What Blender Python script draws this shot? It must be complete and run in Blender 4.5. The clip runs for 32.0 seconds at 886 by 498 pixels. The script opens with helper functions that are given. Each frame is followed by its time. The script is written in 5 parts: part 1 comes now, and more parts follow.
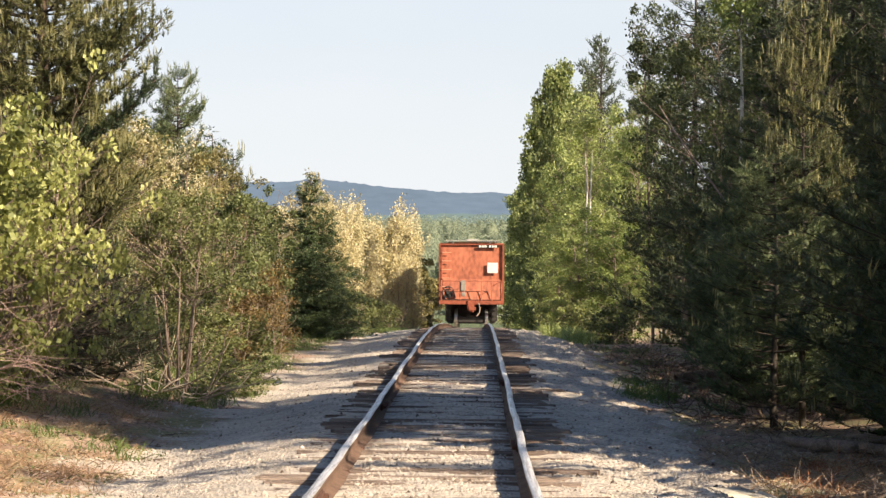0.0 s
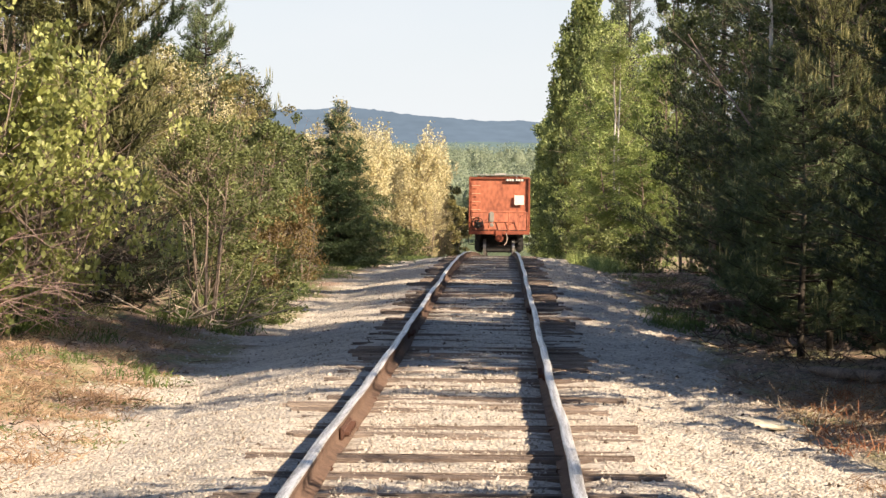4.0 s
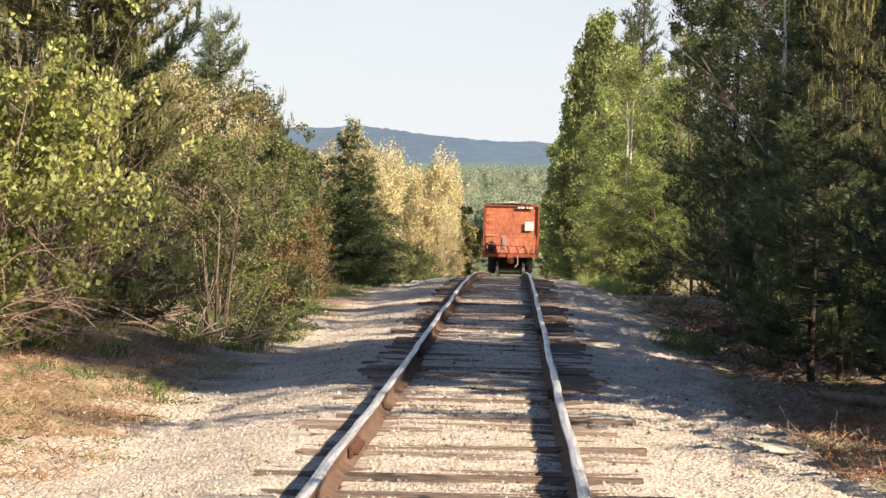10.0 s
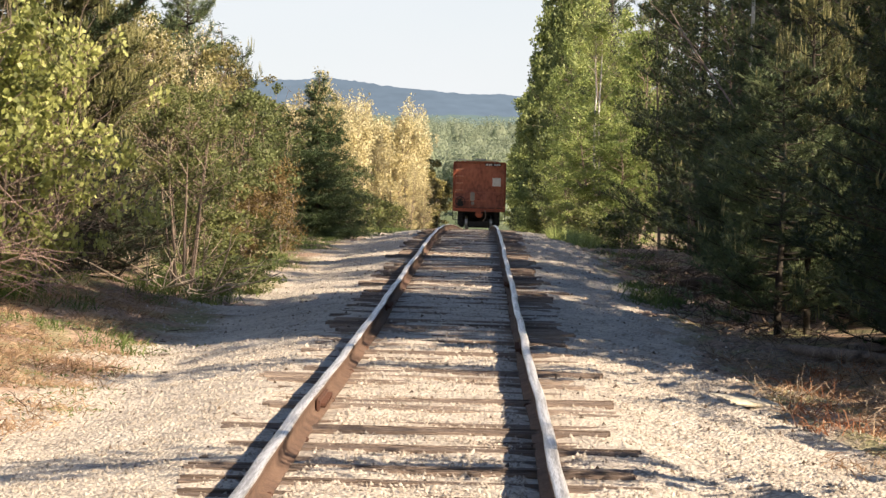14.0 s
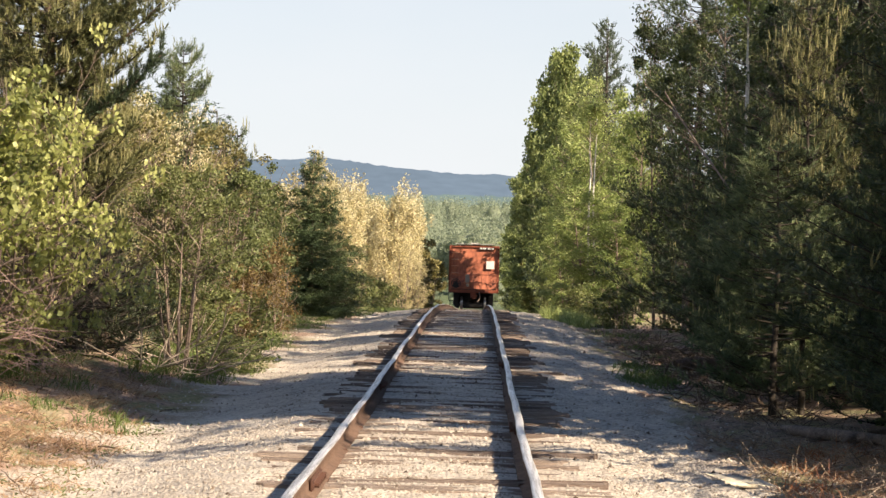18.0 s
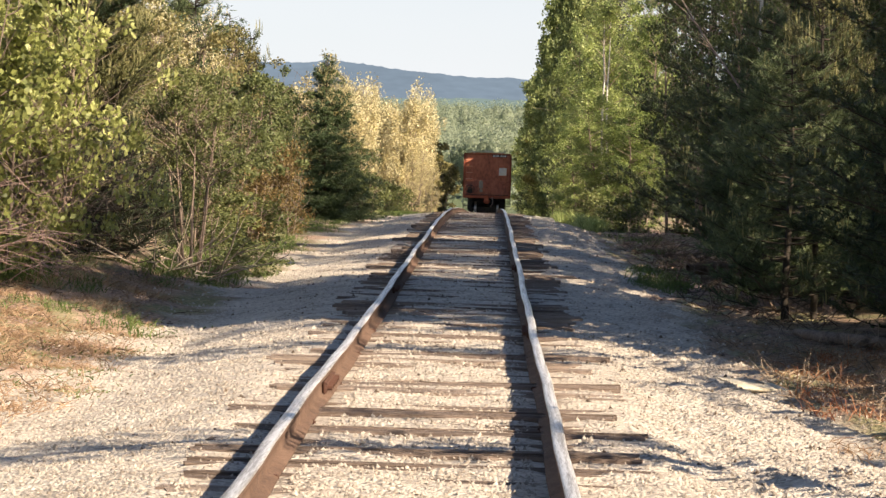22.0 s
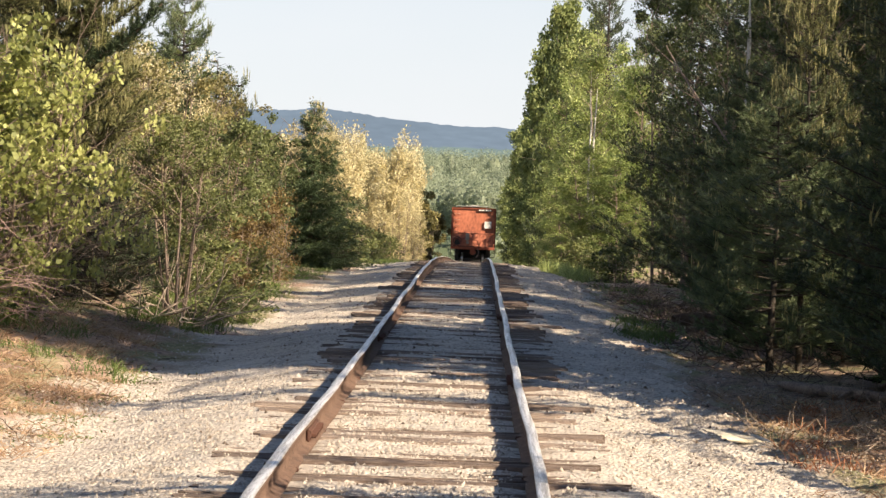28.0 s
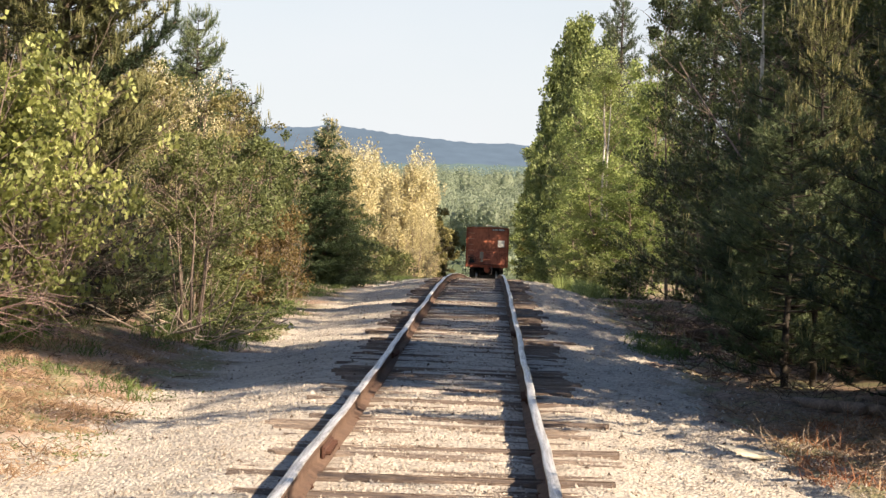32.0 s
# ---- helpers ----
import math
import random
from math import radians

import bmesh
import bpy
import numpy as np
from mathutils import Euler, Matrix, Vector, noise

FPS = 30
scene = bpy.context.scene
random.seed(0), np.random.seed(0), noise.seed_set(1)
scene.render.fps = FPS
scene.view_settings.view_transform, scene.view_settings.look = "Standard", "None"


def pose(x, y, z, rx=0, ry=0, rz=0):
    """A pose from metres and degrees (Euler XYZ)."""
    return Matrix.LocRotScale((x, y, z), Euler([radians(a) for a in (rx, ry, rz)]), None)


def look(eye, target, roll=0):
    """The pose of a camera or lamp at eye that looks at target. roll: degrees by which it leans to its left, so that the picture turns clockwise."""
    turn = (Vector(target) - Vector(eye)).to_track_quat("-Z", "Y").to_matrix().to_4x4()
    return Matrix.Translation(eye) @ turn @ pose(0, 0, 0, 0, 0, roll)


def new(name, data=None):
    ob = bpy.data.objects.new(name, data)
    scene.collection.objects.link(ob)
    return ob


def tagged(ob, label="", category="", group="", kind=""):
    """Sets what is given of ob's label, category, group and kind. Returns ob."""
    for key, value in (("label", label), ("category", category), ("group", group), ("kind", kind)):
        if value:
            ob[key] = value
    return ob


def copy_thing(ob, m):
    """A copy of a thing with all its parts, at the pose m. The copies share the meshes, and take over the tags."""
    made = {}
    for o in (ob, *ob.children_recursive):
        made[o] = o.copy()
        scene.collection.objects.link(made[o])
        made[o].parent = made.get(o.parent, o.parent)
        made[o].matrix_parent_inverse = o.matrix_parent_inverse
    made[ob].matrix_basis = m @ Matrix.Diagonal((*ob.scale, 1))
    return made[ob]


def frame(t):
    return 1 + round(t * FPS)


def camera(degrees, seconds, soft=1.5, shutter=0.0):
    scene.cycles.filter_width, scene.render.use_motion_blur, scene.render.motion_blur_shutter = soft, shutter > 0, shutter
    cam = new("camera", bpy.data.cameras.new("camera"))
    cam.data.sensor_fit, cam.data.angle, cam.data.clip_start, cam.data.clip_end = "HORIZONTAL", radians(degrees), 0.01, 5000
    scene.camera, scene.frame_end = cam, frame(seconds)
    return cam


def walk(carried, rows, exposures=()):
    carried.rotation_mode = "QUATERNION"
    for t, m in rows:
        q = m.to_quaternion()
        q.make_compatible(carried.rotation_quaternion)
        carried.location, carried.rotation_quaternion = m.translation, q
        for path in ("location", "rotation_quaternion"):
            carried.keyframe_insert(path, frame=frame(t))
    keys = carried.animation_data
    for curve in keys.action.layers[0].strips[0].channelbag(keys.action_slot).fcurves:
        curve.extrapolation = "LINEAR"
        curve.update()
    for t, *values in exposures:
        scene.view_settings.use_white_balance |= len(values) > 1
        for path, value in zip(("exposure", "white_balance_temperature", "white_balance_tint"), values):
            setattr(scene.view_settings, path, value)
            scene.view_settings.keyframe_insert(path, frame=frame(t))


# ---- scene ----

# The camera stands between the rails, a long lens held by hand: it only pans, tilts and leans.
cam = camera(20.0, 32.0, soft=1.45)
EYE = (0.345, 0.0, 1.64)
TURNS = [(0, 90.504, -0.313, 0.754), (0.5, 90.373, -0.241, 0.897), (1, 90.157, -0.079, 1.128), (1.5, 89.925, 0.015, 1.327),
        (2, 89.664, -0.362, 1.408), (2.5, 89.390, -0.423, 1.465), (3, 89.128, -0.598, 1.494), (3.5, 88.982, -0.470, 1.434),
        (5.5, 88.643, -0.906, 1.131), (6, 88.696, -1.029, 1.232), (6.5, 89.321, -1.034, 1.400), (7, 89.245, -1.152, 1.527),
        (7.5, 89.216, -1.070, 1.590), (8, 89.384, -1.227, 1.531), (8.5, 89.486, -1.331, 1.524), (9, 89.422, -1.265, 1.614),
        (9.5, 89.309, -1.229, 1.713), (10, 89.308, -1.231, 1.648), (10.5, 89.367, -0.968, 1.543), (11, 89.427, -0.986, 1.410),
        (11.5, 89.444, -1.082, 1.292), (12, 89.333, -1.310, 1.178), (12.5, 89.079, -1.383, 1.169), (13, 88.745, -1.416, 1.165),
        (13.5, 88.368, -1.489, 1.080), (14, 88.247, -1.426, 0.923), (14.5, 88.181, -1.527, 0.809), (16.5, 88.821, -1.809, 0.697),
        (17, 89.298, -1.777, 0.643), (17.5, 89.841, -1.709, 0.688), (18, 90.069, -1.519, 0.798), (18.5, 90.107, -1.544, 0.974),
        (19, 90.036, -1.519, 1.188), (19.5, 89.811, -1.392, 1.409), (20, 89.433, -1.469, 1.662), (20.5, 89.206, -1.522, 1.713),
        (21, 88.923, -1.549, 1.704), (21.5, 87.850, -1.391, 1.577), (22, 87.861, -1.645, 1.098), (22.5, 88.349, -1.743, 0.866),
        (23, 89.623, -1.793, 0.739), (23.5, 89.686, -1.680, 0.661), (24, 89.699, -1.933, 0.624), (24.5, 89.628, -1.951, 0.691),
        (25, 89.472, -2.224, 0.744), (25.5, 89.356, -2.244, 0.822), (26, 89.229, -2.201, 0.898), (26.5, 89.072, -2.318, 0.939),
        (28.5, 88.981, -2.128, 0.742), (29, 88.965, -2.173, 0.656), (29.5, 88.879, -1.951, 0.766), (30, 88.923, -1.985, 0.857),
        (30.5, 89.031, -1.884, 0.932), (31, 89.157, -1.930, 1.022), (31.5, 89.274, -1.882, 1.087), (32, 89.351, -1.996, 1.098)]
walk(cam, [(t, pose(*EYE, rx, ry, rz)) for t, rx, ry, rz in TURNS], exposures=[(0.0, 1.22, 6250.0, 12.5), (32.0, 1.22, 6250.0, 12.5)])

# ---- light ----
SUN_AZ, SUN_EL = radians(55), radians(31.6)          # behind the camera to its right
to_sun = Vector((math.sin(SUN_AZ) * math.cos(SUN_EL), -math.cos(SUN_AZ) * math.cos(SUN_EL), math.sin(SUN_EL)))
world = bpy.data.worlds.new("sky")
scene.world = world
world.use_nodes = True
wn = world.node_tree.nodes
sky = wn.new("ShaderNodeTexSky")
sky.sky_type, sky.sun_disc = "NISHITA", False
sky.sun_elevation, sky.sun_rotation = SUN_EL, math.pi - SUN_AZ
sky.air_density, sky.dust_density, sky.ozone_density = 1.0, 0.3, 3.0
wn["Background"].inputs["Strength"].default_value = 0.05
# a thin bright veil of haze and cloud low in the sky, fading towards the zenith
wl = world.node_tree.links.new
wco, wsep, wnoise = wn.new("ShaderNodeTexCoord"), wn.new("ShaderNodeSeparateXYZ"), wn.new("ShaderNodeTexNoise")
wl(wco.outputs["Generated"], wsep.inputs[0])
wmap = wn.new("ShaderNodeMapping")
wmap.inputs["Scale"].default_value = (3, 3, 9)
wl(wco.outputs["Generated"], wmap.inputs[0])
wl(wmap.outputs[0], wnoise.inputs["Vector"])
wnoise.inputs["Scale"].default_value, wnoise.inputs["Detail"].default_value = 2.0, 6
fade = wn.new("ShaderNodeMapRange")
wl(wsep.outputs[2], fade.inputs[0])
fade.inputs[1].default_value, fade.inputs[2].default_value = 0.0, 0.5
fade.inputs[3].default_value, fade.inputs[4].default_value = 0.95, 0.0
puff = wn.new("ShaderNodeMath")
puff.operation = "MULTIPLY_ADD"
wl(wnoise.outputs[0], puff.inputs[0])
puff.inputs[1].default_value = 0.3
wl(fade.outputs[0], puff.inputs[2])
cut = wn.new("ShaderNodeMath")
cut.operation, cut.use_clamp = "SUBTRACT", True
wl(puff.outputs[0], cut.inputs[0])
cut.inputs[1].default_value = 0.15
veil = wn.new("ShaderNodeMix")
veil.data_type = "RGBA"
wl(cut.outputs[0], veil.inputs[0])
wl(sky.outputs[0], veil.inputs[6])
veil.inputs[7].default_value = (7.95, 8.02, 7.86, 1)
wl(veil.outputs[2], wn["Background"].inputs["Color"])
sun = new("sun", bpy.data.lights.new("sun", "SUN"))
sun.data.energy, sun.data.angle, sun.data.color = 5.0, radians(0.55), (1.0, 0.825, 0.6)
sun.matrix_world = look(to_sun * 100, (0, 0, 0))

# ---- materials ----
def ramp(nt, pairs):
    r = nt.nodes.new("ShaderNodeValToRGB")
    el = r.color_ramp.elements
    while len(el) < len(pairs):
        el.new(0.5)
    for e, (p, c) in zip(el, pairs):
        e.position, e.color = p, (*c, 1)
    return r


def surface(name, colours, scale=4.0, fine=40.0, rough=0.8, bump=0.3, metal=0.0, spread=0.0, stretch=(1, 1, 1), through_light=0.0, dist=0.02):
    """A procedural surface: coarse and fine noise mix the colours, fine noise gives relief; spread varies it from object to object."""
    mat = bpy.data.materials.new(name)
    mat.use_nodes = True
    nt = mat.node_tree
    bsdf = nt.nodes["Principled BSDF"]
    link = nt.links.new
    co = nt.nodes.new("ShaderNodeTexCoord")
    mp = nt.nodes.new("ShaderNodeMapping")
    mp.inputs["Scale"].default_value = stretch
    link(co.outputs["Object"], mp.inputs[0])
    big, small = nt.nodes.new("ShaderNodeTexNoise"), nt.nodes.new("ShaderNodeTexNoise")
    big.inputs["Scale"].default_value, small.inputs["Scale"].default_value = scale, fine
    big.inputs["Detail"].default_value, small.inputs["Detail"].default_value = 4, 5
    for n in (big, small):
        link(mp.outputs[0], n.inputs["Vector"])
    mix = nt.nodes.new("ShaderNodeMath")
    mix.operation = "MULTIPLY_ADD"
    link(small.outputs[0], mix.inputs[0])
    mix.inputs[1].default_value = 0.55
    half = nt.nodes.new("ShaderNodeMath")
    half.operation = "MULTIPLY"
    link(big.outputs[0], half.inputs[0])
    half.inputs[1].default_value = 0.5
    link(half.outputs[0], mix.inputs[2])
    last = mix.outputs[0]
    if spread:
        info = nt.nodes.new("ShaderNodeObjectInfo")
        geo = nt.nodes.new("ShaderNodeNewGeometry")
        for src in (info.outputs["Random"], geo.outputs["Random Per Island"]):
            add = nt.nodes.new("ShaderNodeMath")
            add.operation = "MULTIPLY_ADD"
            link(src, add.inputs[0])
            add.inputs[1].default_value = spread
            link(last, add.inputs[2])
            sub = nt.nodes.new("ShaderNodeMath")
            sub.operation = "SUBTRACT"
            link(add.outputs[0], sub.inputs[0])
            sub.inputs[1].default_value = spread / 2
            last = sub.outputs[0]
    n = len(colours)
    r = ramp(nt, [(0.3 + 0.45 * i / max(1, n - 1), c) for i, c in enumerate(colours)])
    link(last, r.inputs[0])
    link(r.outputs[0], bsdf.inputs["Base Color"])
    bsdf.inputs["Roughness"].default_value, bsdf.inputs["Metallic"].default_value = rough, metal
    if bump:
        b = nt.nodes.new("ShaderNodeBump")
        b.inputs["Strength"].default_value, b.inputs["Distance"].default_value = bump, dist
        link(small.outputs[0], b.inputs["Height"])
        link(b.outputs[0], bsdf.inputs["Normal"])
    if through_light:
        tr = nt.nodes.new("ShaderNodeBsdfTranslucent")
        link(r.outputs[0], tr.inputs["Color"])
        ms = nt.nodes.new("ShaderNodeMixShader")
        ms.inputs[0].default_value = through_light
        link(bsdf.outputs[0], ms.inputs[1])
        link(tr.outputs[0], ms.inputs[2])
        link(ms.outputs[0], nt.nodes["Material Output"].inputs["Surface"])
    return mat


def leafy(name, colours, spread=0.24, rough=0.55, through_light=0.35):
    return surface(name, colours, scale=1.1, fine=5, rough=rough, bump=0, spread=spread, through_light=through_light)


M_RAIL_TOP = surface("polished_rail_steel", [(0.16, 0.15, 0.14), (0.42, 0.4, 0.385), (0.85, 0.84, 0.83), (0.95, 0.945, 0.94)], 2, 14, 0.42, 0.1, 0.5, stretch=(22, 0.5, 1))
M_RAIL = surface("rusted_rail_steel", [(0.045, 0.026, 0.018), (0.125, 0.074, 0.05), (0.22, 0.14, 0.095)], 5, 50, 0.85, 0.4, 0.1)
M_RUST = surface("dark_rust", [(0.05, 0.025, 0.018), (0.14, 0.06, 0.035)], 6, 60, 0.9, 0.4)
M_TIE = surface("weathered_sleeper_wood", [(0.06, 0.045, 0.037), (0.19, 0.14, 0.11), (0.38, 0.3, 0.24)], 3, 22, 0.9, 0.8, spread=0.25, stretch=(0.5, 12, 6), dist=0.03)
M_STONE = surface("ballast_stone", [(0.28, 0.235, 0.185), (0.53, 0.46, 0.375), (0.71, 0.635, 0.53)], 6, 60, 0.9, 0.3, spread=0.3)
M_BARK = surface("pine_bark", [(0.04, 0.03, 0.024), (0.13, 0.09, 0.06), (0.2, 0.15, 0.11)], 4, 40, 0.95, 0.8, stretch=(3, 3, 0.6))
# darker than pine bark: shade inside the crowns is put into this colour
M_LIMB = surface("shade_darkened_limb", [(0.02, 0.017, 0.014), (0.05, 0.04, 0.03), (0.09, 0.07, 0.052)], 5, 40, 0.95, 0.4)
M_BIRCH = surface("birch_bark", [(0.08, 0.07, 0.06), (0.6, 0.57, 0.5), (0.75, 0.72, 0.66)], 5, 25, 0.8, 0.3, stretch=(1, 1, 4))
M_TWIG = surface("grey_twig_bark", [(0.09, 0.07, 0.055), (0.24, 0.18, 0.14), (0.36, 0.28, 0.22)], 5, 40, 0.9, 0.4)
M_DEAD = surface("bleached_dead_wood", [(0.16, 0.12, 0.09), (0.4, 0.32, 0.24), (0.55, 0.46, 0.36)], 5, 40, 0.9, 0.4, spread=0.3)
M_PINKTWIG = surface("pinkish_twig_bark", [(0.16, 0.1, 0.085), (0.36, 0.245, 0.205), (0.5, 0.37, 0.31)], 5, 40, 0.9, 0.4)
M_SLAB = surface("pale_slab_stone", [(0.42, 0.37, 0.27), (0.6, 0.54, 0.42), (0.72, 0.66, 0.54)], 6, 50, 0.9, 0.4)
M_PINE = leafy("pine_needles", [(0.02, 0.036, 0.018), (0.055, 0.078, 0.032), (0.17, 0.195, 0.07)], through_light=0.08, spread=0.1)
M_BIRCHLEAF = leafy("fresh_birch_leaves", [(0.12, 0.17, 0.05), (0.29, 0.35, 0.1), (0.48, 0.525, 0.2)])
# yellow-green of another kind of pine, sunlight mixed into its paleness
M_JACK = leafy("sun_tinted_yellow_green_needles", [(0.04, 0.05, 0.016), (0.115, 0.12, 0.04), (0.25, 0.235, 0.088)], through_light=0.15, spread=0.12)
M_SPRUCE = leafy("spruce_needles", [(0.022, 0.042, 0.018), (0.06, 0.095, 0.036), (0.14, 0.175, 0.065)], through_light=0.15, spread=0.12)
M_ALDER = leafy("bright_alder_leaves", [(0.125, 0.145, 0.04), (0.3, 0.325, 0.09), (0.54, 0.55, 0.2)])
M_BROAD = leafy("green_broad_leaves", [(0.06, 0.075, 0.025), (0.15, 0.17, 0.055), (0.3, 0.32, 0.115)])
M_OLIVE = leafy("olive_spring_leaves", [(0.11, 0.1, 0.035), (0.25, 0.22, 0.08), (0.42, 0.37, 0.155)])
M_DEEP = leafy("deep_green_leaves", [(0.04, 0.055, 0.02), (0.1, 0.122, 0.04), (0.205, 0.235, 0.085)])
M_ASH = leafy("mid_green_ash_leaves", [(0.085, 0.115, 0.035), (0.21, 0.255, 0.08), (0.38, 0.42, 0.16)])
M_TAN = leafy("tan_spring_foliage", [(0.38, 0.325, 0.16), (0.59, 0.52, 0.285), (0.77, 0.7, 0.45)])
M_RUSSET = leafy("russet_young_leaves", [(0.12, 0.082, 0.03), (0.22, 0.155, 0.056), (0.32, 0.235, 0.09)])
M_FERN = leafy("dead_fern", [(0.16, 0.06, 0.03), (0.32, 0.13, 0.06), (0.45, 0.22, 0.11)])
# the glow of sunlit tufts is mixed into this paler needle colour
M_SOFT = leafy("sun_tinted_blue_green_needles", [(0.035, 0.052, 0.024), (0.105, 0.14, 0.058), (0.27, 0.31, 0.14)], through_light=0.2, spread=0.1)
M_SHOOT = leafy("pale_pine_shoots", [(0.2, 0.2, 0.08), (0.34, 0.32, 0.14), (0.45, 0.42, 0.2)])
M_GRASS = leafy("green_grass", [(0.05, 0.09, 0.02), (0.12, 0.17, 0.04), (0.22, 0.27, 0.08)])
M_HAY = leafy("dry_grass", [(0.24, 0.145, 0.085), (0.44, 0.3, 0.18), (0.6, 0.44, 0.29)])
# pale grey-green with the haze of distance mixed into the colour
M_FAR = leafy("haze_paled_foliage", [(0.28, 0.325, 0.215), (0.34, 0.385, 0.26), (0.42, 0.465, 0.325)], through_light=0.55, spread=0.05)
M_CAR = surface("faded_orange_freight_paint", [(0.15, 0.046, 0.026), (0.42, 0.132, 0.066), (0.52, 0.19, 0.1)], 0.9, 7, 0.65, 0.12, stretch=(1, 1, 0.6))
M_CAR_DK = surface("grimy_orange_paint", [(0.09, 0.028, 0.018), (0.27, 0.068, 0.03), (0.38, 0.105, 0.045)], 4, 40, 0.7, 0.2)
M_GRIME = surface("black_grime_steel", [(0.015, 0.013, 0.012), (0.05, 0.045, 0.04)], 6, 50, 0.7, 0.3, 0.3)
M_WHEEL = surface("bright_worn_wheel_steel", [(0.3, 0.29, 0.28), (0.6, 0.58, 0.55)], 6, 40, 0.4, 0.1, 0.8)
# the rungs' pale highlights are put into this lighter orange
M_RUNG = surface("highlight_orange_steel", [(0.5, 0.22, 0.12), (0.68, 0.38, 0.24)], 5, 40, 0.5, 0.1)
M_WHITE = surface("dirty_white_paint", [(0.55, 0.52, 0.45), (0.82, 0.8, 0.74)], 5, 50, 0.6, 0.1)
M_ROOF = surface("galvanised_walkway", [(0.34, 0.32, 0.29), (0.62, 0.59, 0.54)], 5, 50, 0.5, 0.2, 0.3)
M_GALV = surface("dull_grey_steel", [(0.2, 0.17, 0.14), (0.4, 0.36, 0.3)], 5, 50, 0.6, 0.2, 0.2)
M_BLACK = surface("black_paint", [(0.01, 0.01, 0.01), (0.03, 0.03, 0.03)], 5, 50, 0.5, 0.1)


def ground_material():
    """Gravel near the track, soil, needle litter and moss away from it; the change follows the distance from the track and noise."""
    mat = bpy.data.materials.new("gravel_and_litter")
    mat.use_nodes = True
    nt, link = mat.node_tree, mat.node_tree.links.new
    bsdf = nt.nodes["Principled BSDF"]
    co = nt.nodes.new("ShaderNodeTexCoord")
    sep = nt.nodes.new("ShaderNodeSeparateXYZ")
    link(co.outputs["Object"], sep.inputs[0])

    def tex(scale, detail=5):
        n = nt.nodes.new("ShaderNodeTexNoise")
        n.inputs["Scale"].default_value, n.inputs["Detail"].default_value = scale, detail
        link(co.outputs["Object"], n.inputs["Vector"])
        return n.outputs[0]

    def math_node(op, a, b, c=None):
        n = nt.nodes.new("ShaderNodeMath")
        n.operation = op
        for i, v in enumerate((a, b, c)):
            if v is None:
                continue
            if isinstance(v, (int, float)):
                n.inputs[i].default_value = v
            else:
                link(v, n.inputs[i])
        return n.outputs[0]
    vor = nt.nodes.new("ShaderNodeTexVoronoi")
    vor.inputs["Scale"].default_value = 28
    link(co.outputs["Object"], vor.inputs["Vector"])
    vsep = nt.nodes.new("ShaderNodeSeparateXYZ")
    link(vor.outputs["Color"], vsep.inputs[0])
    tone = math_node("MULTIPLY_ADD", vsep.outputs[0], 0.3, math_node("MULTIPLY", tex(2.0), 0.6))
    gravel = ramp(nt, [(0.2, (0.25, 0.21, 0.17)), (0.42, (0.53, 0.462, 0.38)), (0.7, (0.73, 0.656, 0.55))])
    link(tone, gravel.inputs[0])
    litter = ramp(nt, [(0.25, (0.045, 0.033, 0.026)), (0.43, (0.19, 0.13, 0.095)), (0.56, (0.4, 0.27, 0.19)), (0.7, (0.55, 0.41, 0.3))])
    link(math_node("MULTIPLY_ADD", tex(14), 0.6, math_node("MULTIPLY", tex(1.3), 0.45)), litter.inputs[0])
    moss = ramp(nt, [(0.3, (0.12, 0.125, 0.05)), (0.5, (0.26, 0.25, 0.115)), (0.7, (0.42, 0.38, 0.2))])
    link(tex(20), moss.inputs[0])

    def blend(f, a, b):
        m = nt.nodes.new("ShaderNodeMix")
        m.data_type = "RGBA"
        link(f, m.inputs[0])
        link(a, m.inputs[6])
        link(b, m.inputs[7])
        return m.outputs[2]
    away = math_node("ABSOLUTE", math_node("ADD", sep.outputs[0], 0.1), 0)
    nearer = math_node("MULTIPLY", math_node("MAXIMUM", math_node("SUBTRACT", 22, sep.outputs[1]), 0), 0.16)
    edge = math_node("MULTIPLY_ADD", tex(0.8), 2.4, math_node("SUBTRACT", math_node("SUBTRACT", away, 3.85), nearer))
    f1 = nt.nodes.new("ShaderNodeClamp")
    beyond = math_node("MAXIMUM", math_node("MULTIPLY", math_node("SUBTRACT", sep.outputs[1], 225), 0.1), 0)
    link(math_node("MULTIPLY_ADD", edge, 2.2, beyond), f1.inputs[0])
    f2 = ramp(nt, [(0.45, (0, 0, 0)), (0.58, (0.85, 0.85, 0.85))])
    link(tex(1.1), f2.inputs[0])
    meadow = nt.nodes.new("ShaderNodeClamp")
    link(math_node("MAXIMUM", f2.outputs[0], math_node("MULTIPLY", math_node("SUBTRACT", sep.outputs[1], 120), 0.03)), meadow.inputs[0])
    off_track = blend(meadow.outputs[0], litter.outputs[0], moss.outputs[0])
    sward = ramp(nt, [(0.3, (0.05, 0.075, 0.03)), (0.7, (0.13, 0.165, 0.07))])
    link(tex(3.0), sward.inputs[0])
    hollow = nt.nodes.new("ShaderNodeClamp")
    link(math_node("MULTIPLY", math_node("SUBTRACT", sep.outputs[1], 230), 0.02), hollow.inputs[0])
    off_track = blend(hollow.outputs[0], off_track, sward.outputs[0])
    link(blend(f1.outputs[0], gravel.outputs[0], off_track), bsdf.inputs["Base Color"])
    bsdf.inputs["Roughness"].default_value = 0.95
    b = nt.nodes.new("ShaderNodeBump")
    b.inputs["Strength"].default_value, b.inputs["Distance"].default_value = 0.8, 0.035
